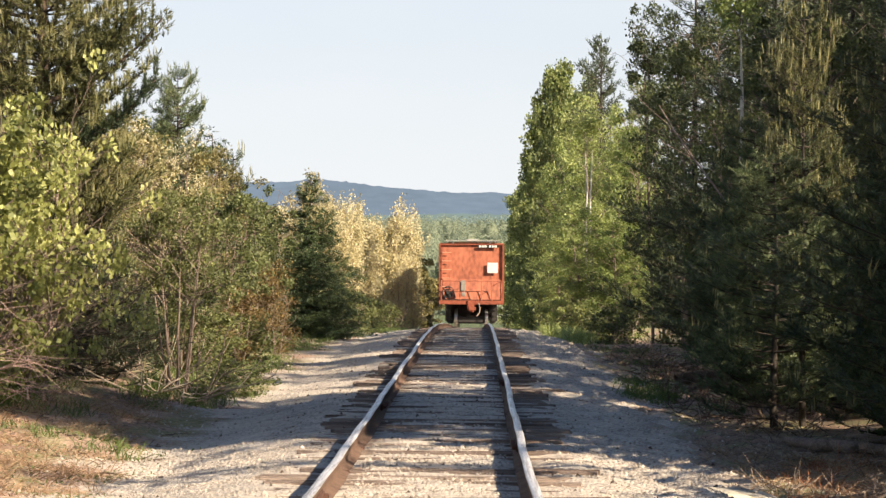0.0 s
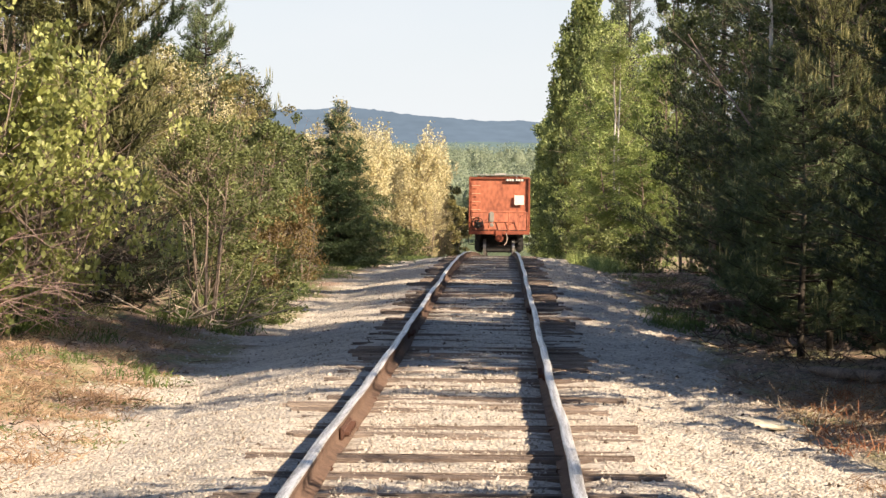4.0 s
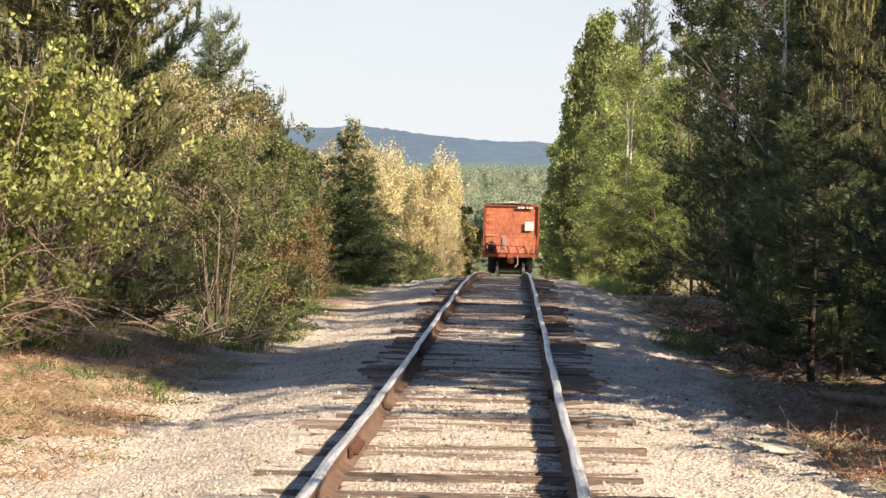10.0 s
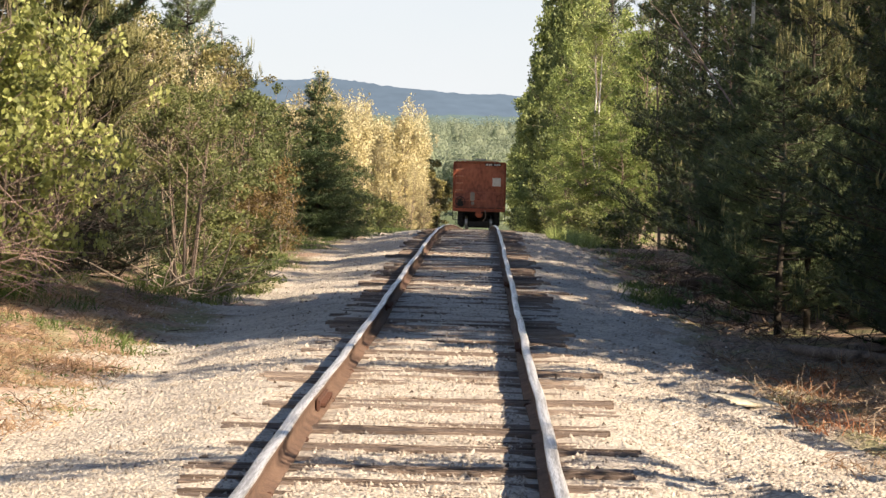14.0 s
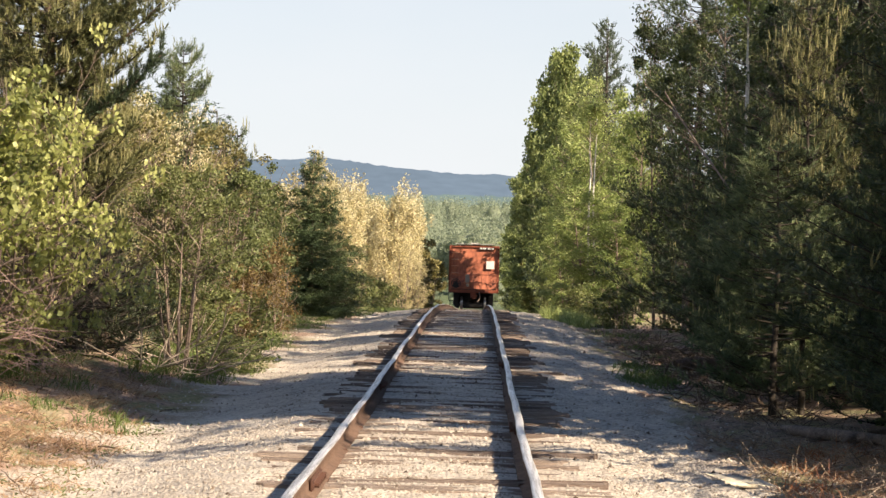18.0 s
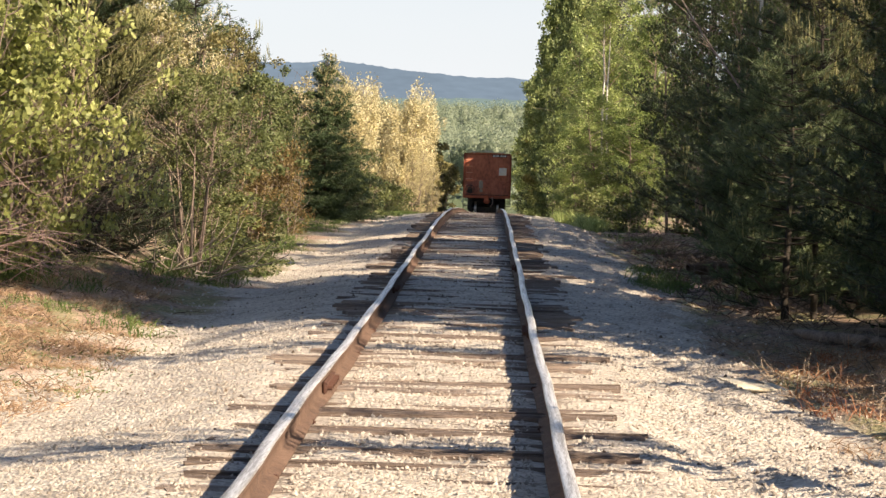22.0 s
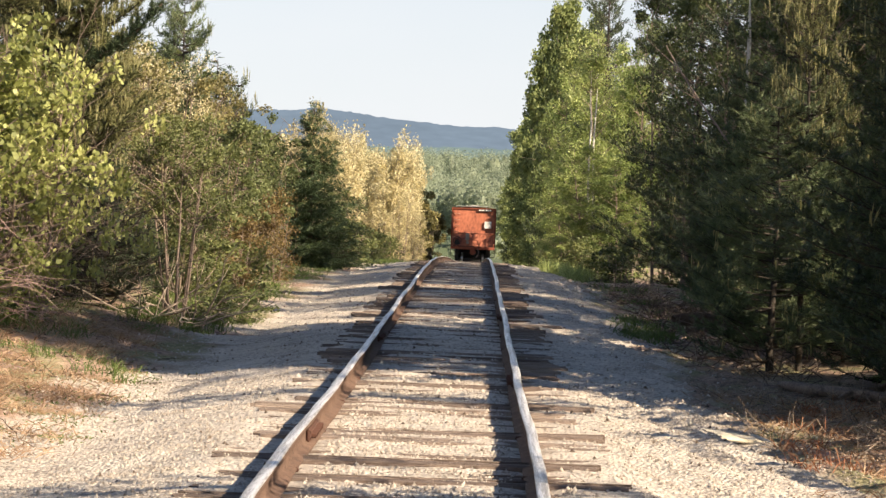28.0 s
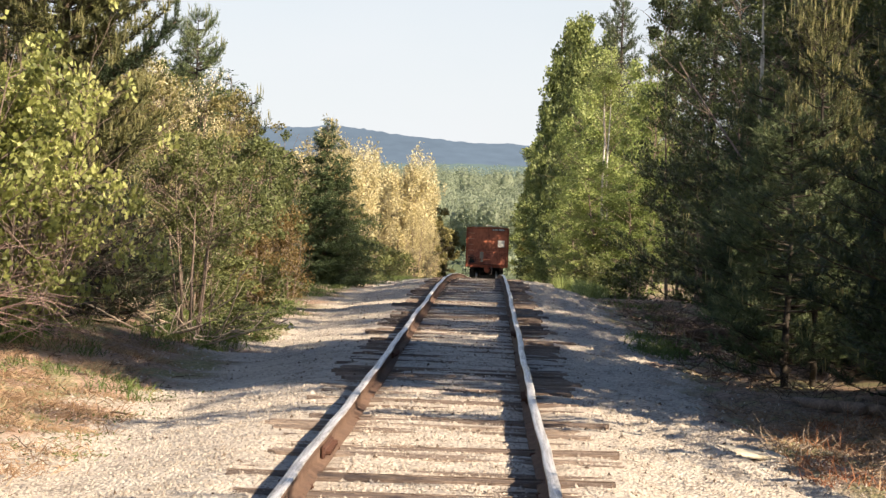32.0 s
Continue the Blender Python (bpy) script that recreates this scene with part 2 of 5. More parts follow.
    link(math_node("SUBTRACT", tex(30), math_node("MULTIPLY", vor.outputs["Distance"], 0.6)), b.inputs["Height"])
    link(b.outputs[0], bsdf.inputs["Normal"])
    return mat


M_GROUND = ground_material()


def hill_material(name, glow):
    """A plain backdrop of far wooded hills: the air's haze is painted as glow."""
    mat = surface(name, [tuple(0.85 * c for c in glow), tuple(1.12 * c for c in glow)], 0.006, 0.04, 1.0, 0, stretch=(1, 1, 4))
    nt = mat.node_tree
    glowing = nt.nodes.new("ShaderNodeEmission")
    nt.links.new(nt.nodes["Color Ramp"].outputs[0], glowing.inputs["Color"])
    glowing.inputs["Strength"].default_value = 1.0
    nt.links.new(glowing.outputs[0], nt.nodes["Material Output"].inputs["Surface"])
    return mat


# ---- shape helpers ----
rng = np.random.default_rng(7)


def mesh_from(name, verts, faces, mats, smooth=False):
    """A mesh from arrays: verts (n, 3), faces a list of tuples or an array of equal-sized faces."""
    me = bpy.data.meshes.new(name)
    verts = np.asarray(verts, dtype=np.float32)
    if isinstance(faces, np.ndarray):
        n, k = faces.shape
        me.vertices.add(len(verts))
        me.vertices.foreach_set("co", verts.ravel())
        me.loops.add(n * k)
        me.loops.foreach_set("vertex_index", faces.astype(np.int32).ravel())
        me.polygons.add(n)
        me.polygons.foreach_set("loop_start", np.arange(0, n * k, k, dtype=np.int32))
        me.update(calc_edges=True)
    else:
        me.from_pydata([tuple(map(float, v)) for v in verts], [], faces)
    for m in (mats if isinstance(mats, (list, tuple)) else [mats]):
        me.materials.append(m)
    if smooth:
        me.polygons.foreach_set("use_smooth", np.ones(len(me.polygons), dtype=bool))
    return me


def part(name, bm, material, parent, label="", at=None):
    """Links a bmesh or a mesh as one part under a thing or a part."""
    if isinstance(bm, bmesh.types.BMesh):
        me = bpy.data.meshes.new(name)
        bm.to_mesh(me)
        bm.free()
        me.materials.append(material)
    else:
        me = bm
    ob = new(name, me)
    ob.parent = parent
    if at is not None:
        ob.matrix_basis = at
    if label:
        tagged(ob, label)
    return ob


def box(sx, sy, sz, at=(0, 0, 0), bevel=0.0, bm=None, turn=None):
    own = bmesh.new()
    bmesh.ops.create_cube(own, size=1)
    bmesh.ops.scale(own, vec=(sx, sy, sz), verts=own.verts)
    if bevel:
        bmesh.ops.bevel(own, geom=own.edges[:], offset=bevel, segments=2, affect="EDGES")
    m = Matrix.Translation(at) @ (turn or Matrix())
    own.transform(m)
    return join(bm, own)


def join(bm, own):
    if bm is None:
        return own
    tmp = bpy.data.meshes.new("tmp")
    own.to_mesh(tmp)
    own.free()
    bm.from_mesh(tmp)
    bpy.data.meshes.remove(tmp)
    return bm


def rod(a, b, r, bm=None, sides=8, r2=None):
    own = bmesh.new()
    a, b = Vector(a), Vector(b)
    bmesh.ops.create_cone(own, cap_ends=True, segments=sides, radius1=r, radius2=r if r2 is None else r2, depth=(b - a).length)
    own.transform(Matrix.Translation((a + b) / 2) @ (b - a).to_track_quat("Z", "Y").to_matrix().to_4x4())
    return join(bm, own)


def tubes(paths, sides=5):
    """Tapered tubes: each path is (points (n, 3), radii (n,)). Returns verts and quads."""
    V, F, base = [], [], 0
    ang = np.linspace(0, 2 * np.pi, sides, endpoint=False)
    for P, R in paths:
        P, R = np.asarray(P, float), np.asarray(R, float)
        T = np.gradient(P, axis=0)
        T /= np.linalg.norm(T, axis=1)[:, None] + 1e-9
        ref = np.array([0.0, 0.0, 1.0]) if abs(T[0, 2]) < 0.8 else np.array([1.0, 0.0, 0.0])
        A = np.cross(T, ref)
        A /= np.linalg.norm(A, axis=1)[:, None] + 1e-9
        B = np.cross(T, A)
        ring = P[:, None] + R[:, None, None] * (np.cos(ang)[None, :, None] * A[:, None] + np.sin(ang)[None, :, None] * B[:, None])
        V.append(ring.reshape(-1, 3))
        n = len(P)
        i, j = np.meshgrid(np.arange(n - 1), np.arange(sides), indexing="ij")
        a = base + i * sides + j
        b = base + i * sides + (j + 1) % sides
        F.append(np.stack([a, b, b + sides, a + sides], -1).reshape(-1, 4))
        base += n * sides
    return np.concatenate(V), np.concatenate(F)


def unit(v):
    return v / (np.linalg.norm(v, axis=-1, keepdims=True) + 1e-9)


def leaves(P, D, length, width):
    """Folded pointed leaves at P along D. Returns verts and quads."""
    n = len(P)
    D = unit(D)
    side = unit(np.cross(D, rng.normal(size=(n, 3))))
    up = np.cross(side, D)
    L = (length * rng.uniform(0.7, 1.25, n))[:, None]
    W = (width * rng.uniform(0.7, 1.2, n))[:, None]
    V = np.stack([P, P + D * L * 0.5 + side * W / 2 + up * W * 0.18, P + D * L, P + D * L * 0.5 - side * W / 2 + up * W * 0.18], 1)
    return V.reshape(-1, 3), np.arange(4 * n).reshape(n, 4)


def needles(P, D, count, length, width, spread=0.55):
    """Tufts of thin needles round shoots at P along D. Returns verts and triangles."""
    n = len(P)
    P, D = np.repeat(P, count, 0), np.repeat(unit(D), count, 0)
    off = rng.uniform(0, 1, (n * count, 1))
    d = unit(D + spread * rng.normal(size=D.shape))
    side = unit(np.cross(d, rng.normal(size=d.shape))) * width / 2
    base = P + D * off * length * 0.9
    tip = base + d * length * rng.uniform(0.7, 1.1, (n * count, 1))
    return np.stack([base - side, base + side, tip], 1).reshape(-1, 3), np.arange(3 * n * count).reshape(-1, 3)

# ---- ground ----
Y_RAIL = [-60, 0, 25, 34, 45, 54, 62, 74, 90, 105, 121, 138, 158, 173, 190, 230, 300, 400]
Z_RAIL = [0.15, 0.15, 0.15, 0.2, 0.24, 0.27, 0.25, 0.1, -0.22, -0.58, -1.02, -1.42, -1.93, -2.38, -2.88, -3.95, -5.5, -7.0]


def rail_z(y):
    """Height of the rail's top along the track, eased at its bends."""
    y = np.asarray(y, float)
    return sum(np.interp(y + o, Y_RAIL, Z_RAIL) for o in (-5, -2.5, 0, 2.5, 5)) / 5


def ripple(x, y):
    return 0.5 * np.sin(1.3 * x + 0.7 * y + 1) + 0.3 * np.sin(2.9 * x - 1.7 * y) + 0.2 * np.sin(0.6 * y + 4.1 * x + 2)


def ground_z(x, y):
    x, y = np.asarray(x, float), np.asarray(y, float)
    base = np.where(y < 400, rail_z(np.minimum(y, 400)) - 0.182, np.interp(y, [400, 550, 700, 900, 1500, 5000], [-7.182, -3, 4, 9, 10, 10]))
    base = base + (0.012 + 0.012 * np.sin(7.1 * y + 2 * np.sin(3 * x)) + 0.006 * np.sin(1.7 * y + 5 * x)) * np.clip((0.66 - np.abs(x)) / 0.1, 0, 1) * (y < 300)
    # the sleepers' ends stand proud of the stones, the more the farther they are out
    base = base - (np.clip((y - 20) / 10, 0, 1) * 0.02 - 0.012 + 0.012 * np.sin(0.9 * y + 3 * x) + 0.01 * np.sin(5.3 * y + 9 * x)) * np.clip((np.abs(x) - 0.86) / 0.08, 0, 1) * np.clip((1.6 - np.abs(x)) / 0.2, 0, 1) * (y < 90)
    near = np.clip((110 - y) / 40, 0, 1)
    # the ballast falls away from the sleepers; to the left the old verge rises again as a low bank
    fall_r = 0.33 * np.clip((x - 1.25) / 2.0, 0, 1) ** 1.15
    fall_l = 0.19 * np.clip((-x - 1.25) / 1.2, 0, 1) ** 1.2
    bank = 0.24 * np.clip((-x - 3.1) / 1.6, 0, 1) * np.clip((46 - y) / 8, 0, 1)
    out = np.clip((np.abs(x) - 1.5) / 1.5, 0, 1)
    verge = np.clip((np.abs(x) - 2.9) / 3, 0, 1)
    ridge_r = np.sin(2 * np.pi * (0.94 * x + 0.33 * y) / 0.55 + 0.8 * np.sin(0.5 * y)) * np.clip((x - 1.3) / 0.5, 0, 1) * np.clip((4.2 - x) / 1.0, 0, 1)
    ridge_l = np.sin(2 * np.pi * (0.35 * x + 0.94 * y) / 1.6 + 1.2 * np.sin(1.1 * x)) * np.clip((-x - 1.3) / 0.6, 0, 1) * np.clip((5 + x) / 1.0, 0, 1)
    return base - (fall_r + fall_l - bank) * near - 0.06 * out * (1 - near) + 0.03 * ripple(x, y) * out + (0.045 * ridge_r + 0.03 * ridge_l) * (y < 90) + verge * (0.1 + 0.1 * ripple(0.5 * x, 0.4 * y)) * (y < 600)


def axis_steps(pairs):
    out = []
    for a, b, step in pairs:
        out += list(np.arange(a, b, step))
    return np.array(out)


gx = axis_steps([(-2600, -200, 300), (-200, -20, 12), (-20, -7, 1.3), (-7, 7, 0.11), (7, 20, 1.3), (20, 200, 12), (200, 2601, 300)])
gy = axis_steps([(-420, -60, 40), (-60, -20, 5), (-20, 10, 0.5), (10, 30, 0.16), (30, 40, 0.25), (40, 80, 0.5), (80, 240, 2), (240, 1000, 20), (1000, 4901, 300)])
GX, GY = np.meshgrid(gx, gy)
nx = len(gx)
i, j = np.meshgrid(np.arange(len(gy) - 1), np.arange(nx - 1), indexing="ij")
a = i * nx + j
quads = np.stack([a, a + 1, a + nx + 1, a + nx], -1).reshape(-1, 4)
ground = new("ground", mesh_from("ground", np.stack([GX, GY, ground_z(GX, GY)], -1).reshape(-1, 3), quads, M_GROUND, True))
tagged(ground, "pale crushed gravel bed with needle litter and moss on its verges", "ground", kind="structure")

# ---- far hills ----
def ridge(name, y, pts, mat, label, jag):
    xs = np.linspace(-1500, 1500, 700)
    top = np.interp(xs, [p[0] for p in pts], [p[1] for p in pts])
    rough = rng.normal(size=(3, len(xs) + 60))
    top = top + jag * sum(w * np.convolve(row, np.ones(k) / k ** 0.5, "same")[30:-30] for row, k, w in zip(rough, (1, 5, 23), (0.25, 0.3, 0.5)))
    front = np.stack([xs, np.full_like(xs, y - 500), np.full_like(xs, -30)], -1)
    crest = np.stack([xs, np.full_like(xs, float(y)), top], -1)
    back = np.stack([xs, np.full_like(xs, y + 500), np.full_like(xs, -30)], -1)
    n = len(xs)
    k = np.arange(n - 1)
    F = np.concatenate([np.stack([k + r * n, k + 1 + r * n, k + 1 + (r + 1) * n, k + (r + 1) * n], -1) for r in (0, 1)])
    ob = new(name, mesh_from(name, np.concatenate([front, crest, back]), F, mat, True))
    return tagged(ob, label, "hill", kind="structure")


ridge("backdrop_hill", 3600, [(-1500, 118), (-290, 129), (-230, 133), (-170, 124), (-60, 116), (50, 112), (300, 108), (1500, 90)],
      hill_material("haze_blue_hill_glow", (0.118, 0.147, 0.172)), "long wooded hill far beyond the track, haze painted as blue glow", 1.6)
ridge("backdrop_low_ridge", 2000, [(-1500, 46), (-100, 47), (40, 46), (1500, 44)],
      hill_material("haze_green_ridge_glow", (0.135, 0.17, 0.145)), "low green ridge before the hill, haze painted into its glow", 1.2)

# ---- railway track ----
track = new("railway_track")
tagged(track, "straight worn railway track with rusty rails on old sleepers", "railway track", kind="structure")
GAUGE = 1.505
RAIL_SECTION = [(-0.07, 0), (0.07, 0), (0.07, 0.012), (0.012, 0.035), (0.009, 0.115), (0.034, 0.13), (0.036, 0.158), (0.028, 0.166),
                (-0.028, 0.166), (-0.036, 0.158), (-0.034, 0.13), (-0.009, 0.115), (-0.012, 0.035), (-0.07, 0.012)]
ry = np.concatenate([np.arange(-20, 80, 0.8), np.arange(80, 300, 2.5)])
for s in (-1, 1):
    sec = np.array(RAIL_SECTION)
    k = len(sec)
    wob = 0.006 * np.sin(ry * 0.8 + s) + 0.004 * np.sin(ry * 2.3) + 0.004 * np.sin(ry * 0.37 + 2 * s)
    P = np.stack([np.broadcast_to(sec[:, 0] + s * GAUGE / 2, (len(ry), k)) + wob[:, None], np.broadcast_to(ry[:, None], (len(ry), k)),
                  sec[:, 1] - 0.166 + (rail_z(ry) + 0.006 * np.sin(ry * 0.55 + s))[:, None]], -1)
    i, j = np.meshgrid(np.arange(len(ry) - 1), np.arange(k), indexing="ij")
    q = np.stack([i * k + j, i * k + (j + 1) % k, (i + 1) * k + (j + 1) % k, (i + 1) * k + j], -1).reshape(-1, 4)
    me = mesh_from("rail", P.reshape(-1, 3), q, [M_RAIL, M_RAIL_TOP])
    me.polygons.foreach_set("material_index", np.where((q[:, 0] % k >= 6) & (q[:, 0] % k <= 8), 1, 0).astype(np.int32))
    part("rail", me, None, track, "rusty steel rail with a bright worn head")

# ---- hopper car ----
def hopper_car():
    """A covered hopper seen from its end. Its origin is on the rails under its near end sill."""
    car = new("hopper_car")
    tagged(car, "faded orange covered hopper freight car rolling away along the track", "freight car")
    W, L, Z0, Z1 = 3.16, 14.5, 1.1, 4.02
    body = box(W, L - 1.5, Z1 - 1.9, (0, L / 2, (Z1 + 1.9) / 2), 0.03)
    box(W - 0.12, 0.5, 1.0, (0, 0.95, 1.75), 0.02, body)
    part("body", body, M_CAR, car)
    roof = box(W - 0.06, L - 1.5, 0.05, (0, L / 2, Z1 + 0.02), 0.01)
    box(W - 0.9, L - 1.6, 0.06, (0, L / 2, Z1 + 0.06), 0.02, roof)
    part("roof", roof, M_CAR, car)
    for x in (-W / 2 + 0.04, W / 2 - 0.04):
        part("corner_post", box(0.1, 0.1, Z1 - 1.2, (x, 0.68, (Z1 + 1.2) / 2), 0.015), M_CAR_DK, car)
    part("top_rim", box(W, 0.1, 0.07, (0, 0.69, Z1 - 0.03), 0.012), M_CAR_DK, car)
    walk_board = box(2.6, 0.55, 0.035, (0, 0.85, Z1 + 0.15), 0.006)
    for x in (-0.9, 0.9):
        box(0.06, 0.4, 0.12, (x, 0.85, Z1 + 0.09), 0, walk_board)
    part("running_board", walk_board, M_ROOF, car, "pale galvanised roof walkway")
    part("hatch", box(0.62, 1.1, 0.09, (0.05, 1.7, Z1 + 0.2), 0.03), M_ROOF, car, "pale roof loading hatch")
    part("end_sill", box(W - 0.02, 0.22, 0.2, (0, 0.12, Z0 + 0.06), 0.015), M_CAR_DK, car)
    part("platform", box(W - 0.3, 0.6, 0.03, (0, 0.38, Z0 + 0.19), 0), M_GRIME, car)
    part("slope_sheet", box(W - 0.35, 0.05, 1.15, (0, 0.62, 1.75), 0, None, Matrix.Rotation(radians(-14), 4, "X")), M_CAR, car)
    for k in range(6):
        z = 1.5 + 0.42 * k
        part("ladder_rung", rod((-1.44, 0.58, z), (-0.98, 0.58, z), 0.02), M_RUNG, car, "ladder rung with its pale highlight painted in")
    part("ladder_stile", box(0.05, 0.03, 2.5, (-1.46, 0.62, 2.6), 0.005), M_CAR_DK, car)
    for x in (-1.46, -0.55, 0.5, 1.0, 1.46):
        part("rail_post", rod((x, 0.08, Z0 + 0.1), (x, 0.08, Z0 + 1.12), 0.022), M_CAR, car)
    for x0, x1, z in ((-1.46, 1.46, Z0 + 1.12), (-1.46, 0.5, Z0 + 0.62)):
        part("handrail", rod((x0, 0.08, z), (x1, 0.08, z), 0.018), M_CAR, car)
    part("brace", rod((1.0, 0.1, Z0 + 0.85), (1.46, 0.1, Z0 + 1.1), 0.02), M_CAR_DK, car)
    housing = box(0.27, 0.2, 0.55, (-0.4, 0.1, Z0 + 0.86), 0.05)
    box(0.2, 0.2, 0.2, (-0.38, 0.08, Z0 + 0.45), 0.03, housing)
    part("brake_housing", housing, M_GALV, car, "pale grey brake gear housing")
    wheel = bmesh.new()
    segs = 16
    for q in range(segs):
        a0, a1 = 2 * math.pi * q / segs, 2 * math.pi * (q + 1) / segs
        rod((0.28 * math.cos(a0), 0, 0.28 * math.sin(a0)), (0.28 * math.cos(a1), 0, 0.28 * math.sin(a1)), 0.022, wheel, 6)
    for q in range(5):
        a0 = 2 * math.pi * q / 5
        rod((0, 0.02, 0), (0.28 * math.cos(a0), 0, 0.28 * math.sin(a0)), 0.02, wheel, 6)
    rod((0, -0.03, 0), (0, 0.12, 0), 0.09, wheel)
    part("brake_wheel", wheel, M_GRIME, car, "black hand brake wheel", Matrix.Translation((-1.12, 0.04, Z0 + 0.55)))
    part("brake_box", box(0.34, 0.2, 0.42, (-1.12, 0.2, Z0 + 0.5), 0.04), M_GRIME, car, "black brake gear box")
    coupler = box(0.3, 0.7, 0.3, (0, -0.15, 0.86), 0.05)
    box(0.42, 0.3, 0.34, (0.02, -0.5, 0.86), 0.09, coupler)
    box(0.34, 0.12, 0.5, (-0.02, 0.0, 1.02), 0.02, coupler)
    part("coupler", coupler, M_CAR_DK, car, "orange knuckle coupler")
    hose = [(0.36, -0.02, 1.12), (0.42, -0.12, 0.9), (0.4, -0.22, 0.68), (0.26, -0.3, 0.5)]
    v, fc = tubes([(hose, [0.035] * 4)], 6)
    part("air_hose", mesh_from("air_hose", v, fc, M_TWIG), None, car, "grey air hose with glad hand")
    for x in (-1.4, 1.4):
        st = rod((x - 0.16, 0.05, 0.55), (x + 0.16, 0.05, 0.55), 0.02)
        for q in (-0.16, 0.16):
            rod((x + q, 0.05, 0.55), (x + q, 0.05, Z0), 0.018, st)
        part("sill_step", st, M_GRIME, car)
    part("sign_panel", box(0.5, 0.01, 0.5, (1.03, 0.61, 2.86), 0), M_WHITE, car, "white square placard")
    plate = part("number_plate", box(0.96, 0.01, 0.15, (0.8, 0.61, 3.9), 0), M_BLACK, car, "black strip with white lettering bars")
    for x, w in ((0.42, 0.13), (0.56, 0.1), (0.68, 0.12), (0.9, 0.11), (1.03, 0.11), (1.17, 0.13)):
        part("lettering_bar", box(w * 0.9, 0.012, 0.1, (x, 0.6, 3.9), 0), M_WHITE, plate)
    for x in (-1.57, 1.57):
        for y in np.arange(2.0, L - 1, 1.15):
            part("side_rib", box(0.06, 0.1, 2.1, (x * 1.005, y, 2.95), 0.01), M_CAR_DK, car)
        part("side_sill", box(0.14, L - 1.2, 0.24, (x * 0.97, L / 2, 1.82), 0.02), M_CAR_DK, car)
    for y in (3.6, 7.2, 10.8):
        hop = bmesh.new()
        bmesh.ops.create_cone(hop, cap_ends=True, segments=4, radius1=0.5, radius2=1.9, depth=1.3)
        hop.transform(Matrix.Translation((0, y, 1.25)) @ Matrix.Rotation(math.pi / 4, 4, "Z"))
        part("hopper_bay", hop, M_CAR_DK, car)
        part("outlet_gate", box(1.0, 0.9, 0.55, (0, y, 0.5), 0.04), M_RUST, car, "dark rusty discharge gate under the hopper")
    under = box(W - 0.25, 1.5, 0.16, (0, 1.2, 1.2), 0.02)
    box(2.3, 0.16, 0.4, (0, 1.5, 1.02), 0.03, under)
    for x in (-1.1, 1.1):
        box(0.3, 0.5, 0.5, (x, 1.0, 1.0), 0.05, under)
    part("underframe", under, M_GRIME, car, "black grimy underframe")
    part("centre_sill", box(0.4, L - 0.6, 0.35, (0, L / 2, 0.95), 0.02), M_GRIME, car)
    axles = []
    for yc in (2.0, L - 2.0):
        for x in (-0.98, 0.98):
            frame_bm = box(0.22, 2.3, 0.3, (x * 1.1, yc, 0.62), 0.05)
            box(0.26, 0.7, 0.55, (x * 1.1, yc, 0.45), 0.05, frame_bm)
            for dy in (-0.88, 0.88):
                box(0.3, 0.36, 0.46, (x * 1.14, yc + dy, 0.46), 0.05, frame_bm)
            part("bogie_frame", frame_bm, M_GRIME, car, "black cast bogie side frame")
        part("bolster", box(2.5, 0.4, 0.34, (0, yc, 0.68), 0.05), M_GRIME, car)
        for dy in (-1.2, 1.2):
            beam = box(1.5, 0.12, 0.3, (0, yc + dy, 0.33), 0.03)
            for x in (-0.62, 0.62):
                box(0.12, 0.14, 0.34, (x, yc + dy * 0.98, 0.44), 0.04, beam)
            rod((-0.5, yc + dy, 0.42), (0, yc + dy * 0.7, 0.6), 0.04, beam)
            rod((0.5, yc + dy, 0.42), (0, yc + dy * 0.7, 0.6), 0.04, beam)
            part("brake_beam", beam, M_GRIME, car)
        for dy in (-0.88, 0.88):
            ws = new("wheelset")
            ws.parent = car
            ws.matrix_basis = Matrix.Translation((0, yc + dy, 0.42))
            part("axle", rod((-1.0, 0, 0), (1.0, 0, 0), 0.075, None, 10), M_GRIME, ws)
            for x in (-0.75, 0.75):
                whl = rod((x - 0.065, 0, 0), (x + 0.065, 0, 0), 0.42, None, 28)
                rod((x - 0.08 * np.sign(x), 0, 0), (x - 0.05 * np.sign(x), 0, 0), 0.445, whl, 28)
                part("wheel", whl, M_WHEEL, ws, "steel wheel with a bright worn tread")
            axles.append((ws, yc + dy))
    return car, axles


the_car, the_axles = hopper_car()
CAR_Y0, CAR_V, CAR_X = 121.6, 2.06, 0.12


def car_pose(t):
    y = CAR_Y0 + CAR_V * t
    z0, z1 = float(rail_z(y + 2)), float(rail_z(y + 12.5))
    return Matrix.Translation((CAR_X, y, z0 + (z0 - z1) / 10.5 * 2)) @ Matrix.Rotation(math.atan2(z1 - z0, 10.5), 4, "X")


def motions():
    walk(the_car, [(float(t), car_pose(t)) for t in np.arange(0, 32.1, 1.0)])
    turn = CAR_V / 0.42
    for ws, y in the_axles:
        walk(ws, [(float(t), Matrix.Translation((0, y, 0.42)) @ Matrix.Rotation(-turn * t, 4, "X")) for t in np.arange(0, 32.01, 0.25)])

# ---- trees ----
def wander(a, b, n, amount):
    t = np.linspace(0, 1, n)[:, None]
    P = np.asarray(a, float) * (1 - t) + np.asarray(b, float) * t
    k = rng.normal(size=(n, 3)) * amount
    k[0] = 0
    return P + np.cumsum(k, 0) * 0.5


